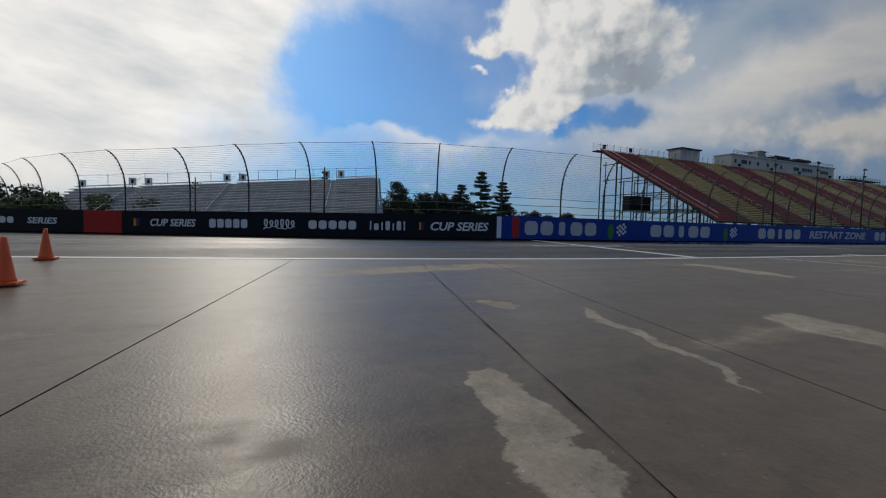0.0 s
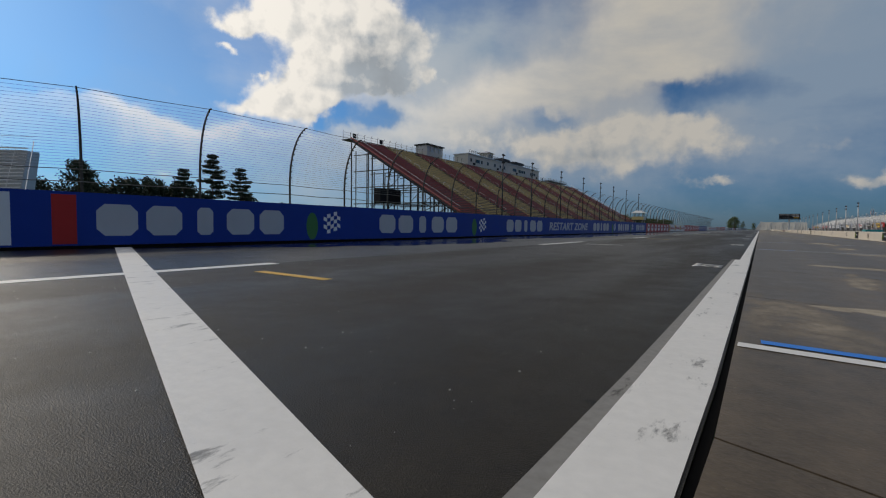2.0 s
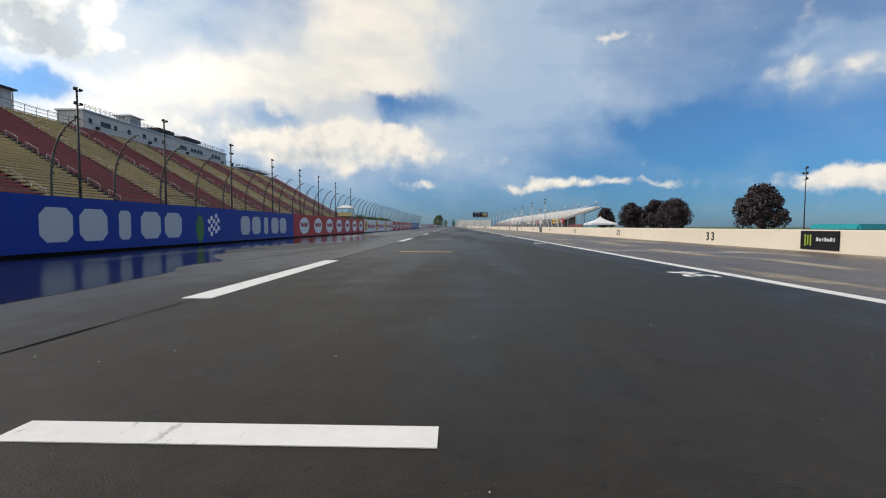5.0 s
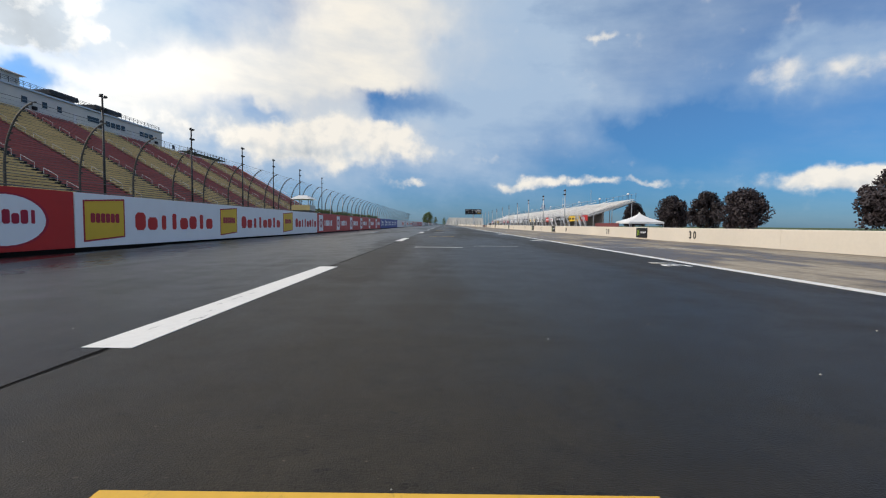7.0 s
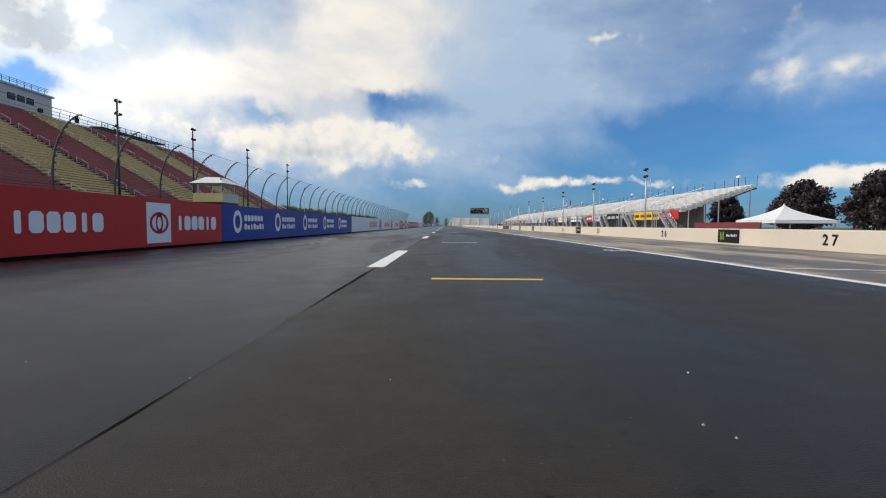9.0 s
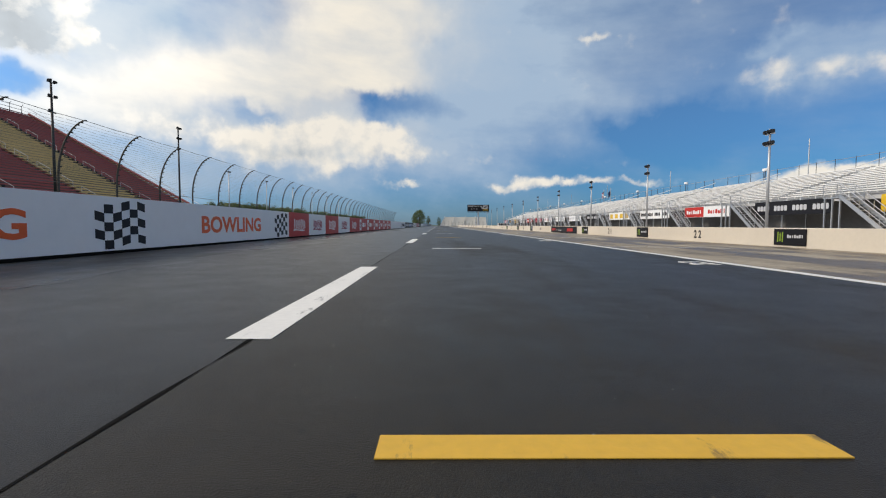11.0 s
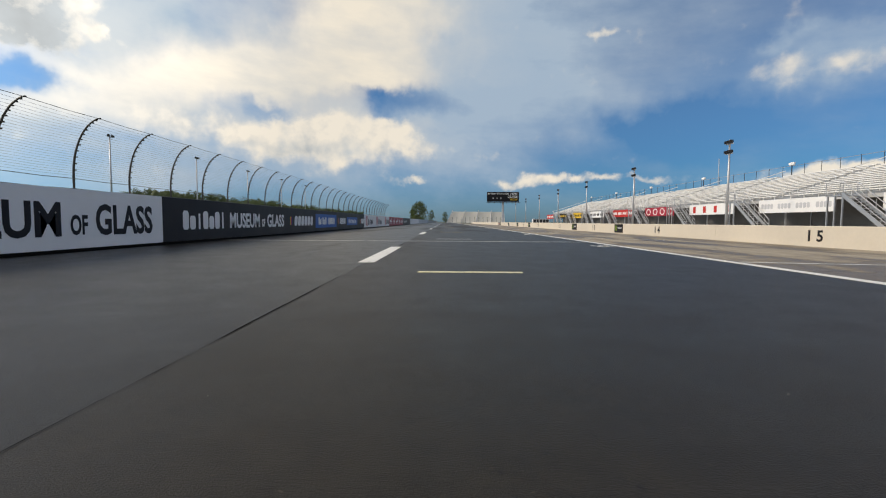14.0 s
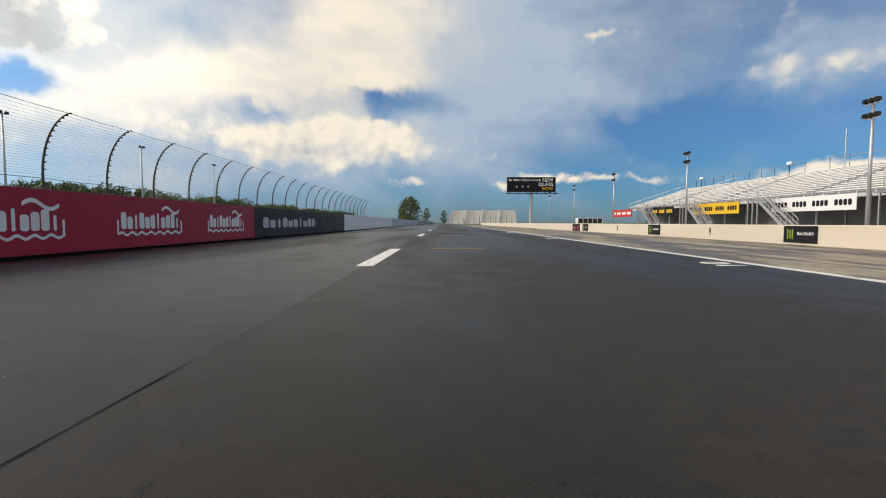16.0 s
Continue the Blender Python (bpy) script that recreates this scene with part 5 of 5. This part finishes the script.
bench_stand("pit_stand", "long bright aluminium bench stand above the pits", 33.5, 2.9, 43.8, 6.3, 14, 121.8, 320.85, 15, ALUMINIUM, closed=0.24, riser=ALUMINIUM_GREY)
def set_back(x, y, z=0.6, start=1.35, more=0.55):
    """A place behind the fence, drawn away from the pit exit; farther along the corner, farther back."""
    f = start + more * max(0.0, -36.0 - y) / 48.0
    return 10.9 + (x - 10.9) * f, -53.6 + (y + 53.6) * f, 0.6 + (z - 0.6) * f


corner_stand = bench_stand("corner_stand", "grey aluminium bench stand behind the debris fence", -48.0, 2.4, -62.0, 8.7, 15, -84.0, -36.2, (-76.5, -69.3, -57.7, -43.5, -36.2), ALUMINIUM, -5.0, 0.46, 0.285, ALUMINIUM_GREY)
for piece in corner_stand.children:
    for v in piece.data.vertices:
        v.co = set_back(*v.co)
for y, z in ((-71.6, 5.0), (-64.4, 5.7), (-66.2, 5.6), (-52.7, 7.0), (-54.8, 6.8), (-40.6, 8.2), (-38.3, 8.4)):
    board = empty("section_sign", "small white section sign on the back rail of the stand", "sign", "section signs", at=set_back(-61.9, y, z - 0.9))
    board.scale = (1.5, 1.5, 1.5)
    part("board", bevelled((-0.03, 0.03, -0.5, 0.5, 0.45, 1.55), 0.02), WHITE, board)
    part("plain_mark", boxes((0.031, 0.036, -0.16, 0.16, 0.65, 1.3)), BLACK, board)
    part("post", boxes((-0.08, -0.031, -0.05, 0.05, -0.2, 1.5)), STEEL_DARK, board)


def pit_stand_front():
    looks = [(RED, WHITE, "red"), (YELLOW, BLACK, "yellow"), (BLACK, GREY_PALE, "black"), (WHITE, RED, "white and red"), (WHITE, BLACK, "white"),
             (WHITE, YELLOW, "white and yellow"), (BLACK, GREY_PALE, "black"), (WHITE, GREY_PALE, "white"), (WHITE, GREY_PALE, "white"), (WHITE, RED, "white and red"),
             (CRIMSON, WHITE, "crimson and white"), (RED, WHITE, "red"), (WHITE, BLACK, "white"), (YELLOW, BLACK, "yellow"), (BLACK, YELLOW, "black and yellow"), (RED, WHITE, "red")]
    for s, (mat, ink, word) in enumerate(looks):
        y = 168.5 + 13.27 * (s - 4) + 0.9 * max(0, s - 10)
        w, low, high = (9.2, 1.65, 2.95)
        if s == 0:
            y, w = 125.4, 5.0
        root = empty("stand_banner", word + " banner hung along the front of the bench stand", "banner", "banners on the bench stand", at=(33.475, y + 4.6 + (0 if s else -4.6), low))
        part("sheet", bevelled((-0.03, 0.03, -w / 2, w / 2, 0.0, high - low), 0.01), mat, root)
        z = high - low - 0.66
        for k in range(4 if s else 2):
            spot = w / 2 - 1.2 - (w - 2.4) * k / 3
            if s == 5:
                part("patch", flat_to(slab(1.3, 0.8), facing_west(-0.032, spot, z)), YELLOW, root)
            elif s == 3:
                if k == 0:
                    part("patch", flat_to(slab(4.2, 1.24), facing_west(-0.032, w / 2 - 2.15, 0.65)), RED, root)
                for bm in bars(7, 3.4, 0.5, 0.25) if k in (1, 3) else ():
                    part("plain_mark", flat_to(bm, facing_west(-0.038, w / 2 - 2.15 if k == 1 else -w / 2 + 2.4, 0.65)), WHITE if k == 1 else RED, root)
            elif s == 9:
                part("patch", flat_to(slab(0.6, 0.8), facing_west(-0.032, spot, z)), RED, root)
            elif s == 10:
                part("oval", flat_to(disc(0.75, 0.5, hole=0.75), facing_west(-0.032, spot, z)), WHITE, root)
            else:
                for bm in bars(4, 1.7, 0.5, 0.25):
                    part("plain_mark", flat_to(bm, facing_west(-0.032, spot, z)), ink, root)
    build = empty("access_stair", "galvanised access stair up to the bench stand", "stair", "stairs of the bench stand", at=(32.6, 0, -0.12))
    for k in range(12):
        part("tread", boxes((-0.6, 0.5, 0.30 * k, 0.30 * k + 0.27, 0.2 + 0.24 * k, 0.24 + 0.24 * k)), GALVANISED, build)
    for x in (-0.6, 0.5):
        bm = bmesh.new()
        block(bm, x - 0.03, x + 0.03, -0.2, 3.7, 0.0, 0.36)
        for v in bm.verts:
            v.co.z += (v.co.y + 0.2) * 0.745 - 0.05
        part("stringer", bm, GALVANISED, build)
        for k in range(5):
            part("baluster", boxes((x - 0.02, x + 0.02, 0.4 + 0.8 * k, 0.44 + 0.8 * k, 0.35 + 0.6 * k, 1.4 + 0.6 * k)), GALVANISED, build)
        part("handrail", tube(bmesh.new(), [(x, -0.2, 0.0), (x, -0.2, 1.1), (x, 3.7, 4.0), (x, 5.2, 4.0), (x, 5.2, 2.9)], 0.035, 4), GALVANISED, build)
        part("handrail", tube(bmesh.new(), [(x, -0.2, 0.6), (x, 3.7, 3.5), (x, 5.2, 3.5)], 0.028, 4), GALVANISED, build)
    part("landing", boxes((-0.6, 0.6, 3.6, 5.2, 2.9, 2.98)), GALVANISED, build)
    for k in range(3):
        part("prop", boxes((-0.58, -0.48, 3.65 + 0.7 * k, 3.75 + 0.7 * k, 0, 2.9)), GALVANISED, build)
    spots = [154.9 + 13.27 * k - 5.6 for k in range(-2, 13)]
    build.location = (32.6, spots[0], -0.12)
    for y in spots[1:]:
        copy_thing(build, pose(32.6, y, -0.12))
    skirt = empty("stand_skirt", "dark grey mesh skirt under the bench stand", "skirt", at=(36.7, 122.0, -0.12))
    for k in range(15):
        part("panel", bevelled((-0.1, 0.1, 13.24 * k + 0.05, 13.24 * k + 13.19, 0.0, 3.82), 0.03), SKIRT, skirt)
        part("post", boxes((-0.16, -0.1, 13.24 * k - 0.05, 13.24 * k + 0.05, 0.0, 3.7)), GALVANISED, skirt)
    tagged(mesh_object("maroon_fence", bevelled((34.6, 34.8, 108.0, 121.0, -0.12, 1.15), 0.03), MAROON), "maroon cloth screen on a fence beside the bench stand", "screen")
    for k in range(11):
        y = 126 + 19 * k
        sp = empty("loudspeaker", "small white loudspeaker on the back rail of the stand", "loudspeaker", "loudspeakers on the stand", at=(43.6, y, 7.6))
        part("horn", bevelled((-0.15, 0.15, -0.42, 0.42, 0.15, 0.5), 0.06), TENT, sp)
        part("bracket", boxes((-0.04, 0.04, -0.04, 0.04, -1.3, 0.2)), STEEL_DARK, sp)
    for x, y, striped in ((46.2, FLAG_Y, True), (46.4, FLAG_Y - 4.2, False)):
        pole = empty("flag_pole", "pale flag pole with a striped cloth flag" if striped else "pale flag pole with a navy cloth flag", "flag pole", "flag poles with flags", at=(x, y, -0.3))
        part("pole", tube(bmesh.new(), [(0, 0, 0), (0, 0, 10.6)], 0.06, 6), GALVANISED, pole)
        part("finial", tube(bmesh.new(), [(0, 0, 10.58), (0, 0, 10.7), (0, 0, 10.8)], [0.05, 0.09, 0.02], 8), GALVANISED, pole)
        spot = lambda i, j: (0.12 * math.sin(2.2 * i), 0.06 + 0.24 * i - 0.04 * j, 10.4 - 0.19 * j - 0.13 * i)
        for j in range(7):
            # bands of the cloth, the upper ones broken by a dark field
            for i0, i1, mat in ((0, 3, FLAG_NAVY), (3, 7, None)) if j < 4 else ((0, 7, None),):
                bm = bmesh.new()
                rows = [[bm.verts.new(spot(i, j + d)) for d in (0, 1)] for i in range(i0, i1 + 1)]
                for p, q in zip(rows, rows[1:]):
                    bm.faces.new((p[0], q[0], q[1], p[1]))
                bmesh.ops.solidify(bm, geom=bm.faces[:], thickness=0.02)
                part("cloth", bm, FLAG_NAVY if not striped else mat or (TENT if j % 2 else FLAG_RED), pole)
    for k in range(5):
        y = 160 + 33 * k
        aerial = empty("antenna_mast", "thin pale antenna mast behind the stand", "mast", "antenna masts", at=(46, y, -0.3))
        part("pole", tube(bmesh.new(), [(0, 0, 0), (0, 0, 11.5)], 0.06, 6), GALVANISED, aerial)


FLAG_Y = 229.0
pit_stand_front()


def paddock_clutter():
    bin_ = empty("storage_bin", "teal plastic storage bin behind the pit wall", "bin", at=(13.5, 5.0, -0.12))
    part("tub", bevelled((-0.5, 0.5, -0.8, 0.8, 0.0, 0.62), 0.06), TEAL, bin_)
    part("lid", bevelled((-0.55, 0.55, -0.85, 0.85, 0.62, 0.82), 0.05), TEAL, bin_)
    van = empty("box_trailer", "pale blue box trailer behind the pit wall", "trailer", at=(42.0, 12.0, -0.12))
    part("body", bevelled((-1.2, 1.2, -4.0, 4.0, 0.6, 2.2), 0.08), SKY_BLUE, van)
    for y in (-2.2, -1.2):
        part("wheel", tube(bmesh.new(), [(-1.25, y, 0.4), (1.25, y, 0.4)], 0.4, 14), BLACK, van)
    rack = empty("pit_cart", "dark steel pit cart behind the pit wall", "cart", at=(40.0, 22.0, -0.12))
    part("bed", boxes((-0.8, 0.8, -1.0, 1.0, 0.4, 0.5)), STEEL_DARK, rack)
    for x in (-0.75, 0.75):
        for y in (-0.95, 0.95):
            part("upright", boxes((x - 0.05, x + 0.05, y - 0.05, y + 0.05, 0.0, 1.9)), STEEL_DARK, rack)
    part("back_panel", boxes((-0.8, -0.75, -0.9, 0.9, 0.9, 1.9)), STEEL_DARK, rack)


paddock_clutter()


def event_tent(x, y):
    root = empty("event_tent", "white peaked event tent behind the pit wall", "tent", at=(x, y, -0.12))
    bm = bmesh.new()
    w, n = 3.4, 10
    rings = []
    for i in range(n + 1):
        f = i / n
        r = w * (1 - f) ** 1.7 + 0.03
        z = 1.55 + 1.95 * f
        rings.append([bm.verts.new((r * a, r * b, z)) for a, b in ((-1, -1), (0, -1.0), (1, -1), (1.0, 0), (1, 1), (0, 1.0), (-1, 1), (-1.0, 0))])
    for a, b in zip(rings, rings[1:]):
        for j in range(8):
            bm.faces.new((a[j], a[(j + 1) % 8], b[(j + 1) % 8], b[j]))
    part("canopy", bm, TENT, root)
    part("valance", boxes((-w, -w + 0.03, -w, w, 1.2, 1.57), (w - 0.03, w, -w, w, 1.2, 1.57), (-w + 0.03, w - 0.03, -w, -w + 0.03, 1.2, 1.57), (-w + 0.03, w - 0.03, w - 0.03, w, 1.2, 1.57)), TENT, root)
    for a in (-1, 1):
        for b in (-1, 1):
            part("leg", boxes((a * (w - 0.1) - 0.05, a * (w - 0.1) + 0.05, b * (w - 0.1) - 0.05, b * (w - 0.1) + 0.05, 0, 1.3)), GALVANISED, root)


event_tent(40.7, 112.9)


def billboard():
    root = empty("billboard", "black roadside billboard on one steel column", "billboard", at=(22.4, 352.0, -0.12))
    part("column", tube(bmesh.new(), [(0, 0, 0), (0, 0, 8.2)], 0.42, 14), GALVANISED, root)
    part("panel", bevelled((-5.9, 5.9, -0.35, 0.35, 8.2, 11.8), 0.06), BLACK, root)
    part("catwalk", boxes((-6.2, 6.3, -1.3, -0.4, 7.75, 7.9)), STEEL_DARK, root)
    for k in range(6):
        part("bracket", boxes((-5.5 + 2.2 * k, -5.4 + 2.2 * k, -1.3, -0.35, 7.6, 8.25)), STEEL_DARK, root)
    for bm in bars(7, 3.0, 0.5, 0.22):
        part("plain_mark", flat_to(bm, facing_south(-4.1, -0.352, 11.1)), WHITE, root)
    for words, x, z, w, h, mat in (("MUSEUM OF GLASS", -0.1, 11.1, 4.6, 0.5, WHITE), ("NEW", 4.0, 11.1, 2.6, 0.85, WHITE), ("GLASS", 3.5, 10.05, 3.6, 0.85, WHITE), ("WOW", 3.9, 9.0, 2.8, 0.85, YELLOW)):
        for bm in islands(lettering(words, w, h)):
            part("letter", flat_to(bm, facing_south(x, -0.352, z)), mat, root)
    for x in (-3.6, -2.2, -0.8):
        part("emblem", flat_to(disc(0.22, 0.22), facing_south(x, -0.352, 9.5)), GREY_PALE, root)


billboard()


def far_stand():
    root = empty("far_stand", "pale clad back of a distant stand beyond the track", "stand", at=(22.0, 500.0, -0.3))
    outline = [(-20.5, -2.0), (21.0, -2.0), (20.5, 7.6), (-15.5, 8.2)]
    for k in range(4):
        f0, f1 = k / 4, (k + 1) / 4
        bm = bmesh.new()
        low = lambda f: -20.5 + 41.5 * f
        top = lambda f: -15.5 + 36.0 * f
        q = [(low(f0) + 0.1, 0, -1.0), (low(f1) - 0.1, 0, -1.0), (top(f1) - 0.1, 4.0, 8.0), (top(f0) + 0.1, 4.0, 8.0)]
        v = [bm.verts.new(p) for p in q]
        w = [bm.verts.new((p[0], p[1] + 0.4, p[2])) for p in q]
        bm.faces.new(v)
        bm.faces.new(w[::-1])
        for i in range(4):
            bm.faces.new((v[i], w[i], w[(i + 1) % 4], v[(i + 1) % 4]))
        part("cladding", bm, TAN_PANEL, root)
        part("rib", tube(bmesh.new(), [(low(f0), -0.2, -1), (top(f0), 3.8, 8.9)], 0.3, 4), GREY_PALE, root)
    for k in range(12):
        part("fence_post", tube(bmesh.new(), [(-16 + 3 * k, -6, -0.2), (-16 + 3 * k, -6, 4.2)], 0.09, 4), STEEL_DARK, root)


far_stand()


def container(x, y):
    root = empty("tank_trailer", "small white service trailer beyond the pit wall", "trailer", at=(x, y, -0.12))
    part("body", bevelled((-3.0, 3.0, -1.0, 1.0, 0.5, 1.9), 0.08), TENT, root)
    for k in range(5):
        part("door_panel", boxes((-2.8 + 1.15 * k, -1.8 + 1.15 * k, -1.03, -1.0, 0.6, 1.75)), STEEL_DARK, root)
    for xx in (-2.0, 2.0):
        part("wheel", tube(bmesh.new(), [(xx, -0.9, 0.35), (xx, 0.9, 0.35)], 0.35, 12), BLACK, root)


container(36.0, 350.0)


# ---------------------------------------------------------------- trees and woods
def leaf_cloud(name, centres, radii, count, size, mat, parent, seed, squash=1.0):
    """Many small leaf cards in clumps; cards face every way."""
    rng = np.random.default_rng(seed)
    idx = rng.integers(0, len(centres), count)
    way = rng.normal(size=(count, 3))
    way /= np.linalg.norm(way, axis=1)[:, None]
    r = np.asarray(radii)[idx] * rng.uniform(0.45, 1.05, count) ** 0.6
    pos = np.asarray(centres)[idx] + way * r[:, None] * np.array([1, 1, squash])
    a = rng.normal(size=(count, 3))
    a /= np.linalg.norm(a, axis=1)[:, None]
    b = np.cross(a, way)
    b /= np.linalg.norm(b, axis=1)[:, None] + 1e-6
    s = size * rng.uniform(0.6, 1.4, count)[:, None]
    verts = np.stack([pos - a * s, pos + b * s * 0.6, pos + a * s, pos - b * s * 0.6], 1).reshape(-1, 3)
    faces = np.arange(count * 4).reshape(-1, 4)
    data = bpy.data.meshes.new(name)
    data.from_pydata(verts.tolist(), [], faces.tolist())
    data.materials.append(mat)
    ob = new(name, data)
    ob.parent = parent
    return ob


def broadleaf(x, y, z, height, width, mat, label, seed, count=11000, group=""):
    rng = random.Random(seed)
    root = empty("tree", label, "tree", group, at=(x, y, z))
    bm = bmesh.new()
    tube(bm, [(0, 0, -0.3), (0.05, 0, height * 0.15), (0, 0.1, height * 0.4), (0.1, 0, height * 0.8)], [width * 0.05, width * 0.04, width * 0.03, width * 0.008], 8)
    for i in range(7):
        a, l = 2.4 * i, width * rng.uniform(0.25, 0.4)
        zz = height * rng.uniform(0.2, 0.55)
        tube(bm, [(0, 0, zz), (l * math.cos(a) * 0.6, l * math.sin(a) * 0.6, zz + 0.12 * height), (l * math.cos(a), l * math.sin(a), zz + 0.25 * height)], [width * 0.02, width * 0.013, width * 0.005], 5)
    part("trunk", bm, BARK, root)
    centres, radii = [], []
    for i in range(90):
        a, f = rng.uniform(0, 6.283), rng.uniform(0.02, 1.0)
        spread = math.sin(math.pi * min(1, 0.22 + 0.74 * f)) ** 0.7
        r = width * 0.5 * spread * math.sqrt(rng.uniform(0.1, 0.85))
        centres.append((r * math.cos(a), r * math.sin(a), height * (0.10 + 0.80 * f)))
        radii.append(width * rng.uniform(0.09, 0.16))
    leaf_cloud("crown", centres, radii, count, width * 0.026, mat, root, seed)
    return root


def conifer(x, y, z, height, width, seed):
    rng = random.Random(seed)
    root = empty("pine_tree", "tall dark pine with ragged branches", "tree", "pines", at=(x, y, z))
    part("trunk", tube(bmesh.new(), [(0, 0, -0.3), (0, 0, height * 0.6), (0.1, 0, height)], [0.22, 0.14, 0.03], 7), BARK, root)
    centres, radii = [], []
    limbs = bmesh.new()
    for level in range(13):
        f = 0.10 + 0.88 * level / 12
        for i in range(5):
            a, r = rng.uniform(0, 6.283), width * 0.62 * (1.06 - f) ** 0.75 * rng.uniform(0.45, 1.0)
            tip = Vector((r * math.cos(a), r * math.sin(a), height * f + 0.10 * r))
            tube(limbs, [(0, 0, height * f), tip], [0.05, 0.015], 4)
            for k in range(3):
                p = Vector((0, 0, height * f)).lerp(tip, 0.4 + 0.3 * k)
                centres.append(tuple(p))
                radii.append(width * rng.uniform(0.06, 0.10))
    part("branches", limbs, BARK, root)
    leaf_cloud("crown", centres, radii, 9000, width * 0.022, LEAF_DARK, root, seed, 0.55)


for i, (x, y, h, w) in enumerate(((55.3, 103.5, 7.6, 8.2), (57.8, 119.2, 8.3, 7.4), (54.4, 127.2, 7.8, 7.6), (51.7, 141.9, 7.1, 6.0), (62.0, 82.0, 9.0, 9.0), (59.0, 136.0, 7.0, 7.0))):
    broadleaf(x, y, -0.12, h, w, LEAF_COPPER, "dense dark copper-leaved tree beyond the paddock", 11 + i, group="copper trees")

for i, (x, y, h, w) in enumerate(((-70, -25.8, 9.4, 6.0), (-72, -19.4, 7.2, 7.5), (-74, -15, 7.6, 8.0), (-76, -22.5, 6.6, 8.5), (-76, -9.0, 7.4, 9.0), (-74, -29.5, 6.6, 7.0), (-74, 1.5, 6.2, 6.0), (-72, 8.0, 4.2, 6.0), (-75, 14.0, 3.6, 6.0), (-75, 20.0, 4.4, 6.0))):
    x, y, _ = set_back(x, y, more=0.0)
    broadleaf(x, y, -0.3, 1.35 * h, 1.35 * w, LEAF_DARK, "small dark tree behind the fence", 31 + i, 5000, "field trees")
for i, (x, y, h, w) in enumerate(((-70, -11.9, 9.0, 6.0), (-71, -6.6, 12.0, 7.5), (-69, -2.6, 10.0, 6.5))):
    x, y, _ = set_back(x, y, more=0.0)
    conifer(x, y, -0.3, 1.35 * h, 1.35 * w, 41 + i)
for i, (x, y, h, w) in enumerate(((-125, -106, 13, 15.0), (-130, -98, 11.0, 13.0), (-118, -112, 9.0, 11.0))):
    broadleaf(x, y, -3.0, h, w, LEAF_DARK, "dark tree behind the corner stand", 51 + i, 2500, "field trees")
for i, (x, y, h, w) in enumerate(((-13.0, 430.0, 12.0, 11.0), (-17.0, 450.0, 10.5, 6.0), (-7.0, 455.0, 8.5, 4.0), (1.0, 470.0, 7.5, 4.0))):
    broadleaf(x, y, -0.3, h, w, LEAF_GREEN, "leafy green tree at the end of the straight", 61 + i, 3500, "far trees")


def hedge():
    root = tagged(new("woods"), "low band of green woods behind the debris fence", "woods", kind="stuff")
    rng = random.Random(5)
    centres, radii = [], []
    for i in range(1100):
        y = 372 + 520 * rng.random() ** 1.3
        x = -126 - 26 * rng.random()
        h = min(1.0, 0.5 + (y - 372) / 50) * (15.0 + 3.0 * noise.noise((0.0, y * 0.02, 3.0)) + 2.4 * noise.noise((4.0, y * 0.09, 3.0)))
        centres.append((x, y, max(0.5, h - 1.8) * math.sqrt(rng.random())))
        radii.append(rng.uniform(1.6, 3.2))
    for i in range(160):
        y = -140 + 170 * rng.random()
        centres.append((-95 - 20 * rng.random(), y, rng.uniform(0.5, 4.0)))
        radii.append(rng.uniform(1.2, 2.2))
    leaf_cloud("leaves", centres, radii, 160000, 0.45, LEAF_GREEN, root, 9)
    bm = bmesh.new()
    n = 60
    ridge = [(-600 + 1500 * i / n, 13 + 9 * math.sin(i * 0.31) + 5 * math.sin(i * 0.83)) for i in range(n + 1)]
    low = [bm.verts.new((-420 + 0.28 * y, 760 + 0.25 * abs(y), -1)) for y, h in ridge]
    top = [bm.verts.new((-430 + 0.28 * y, 775 + 0.25 * abs(y), h)) for y, h in ridge]
    for i in range(n):
        bm.faces.new((low[i], low[i + 1], top[i + 1], top[i]))
    ob = mesh_object("far_ridge", bm, LEAF_DARK)
    tagged(ob, "distant dark wooded ridge on the horizon", "backdrop", kind="structure")


hedge()
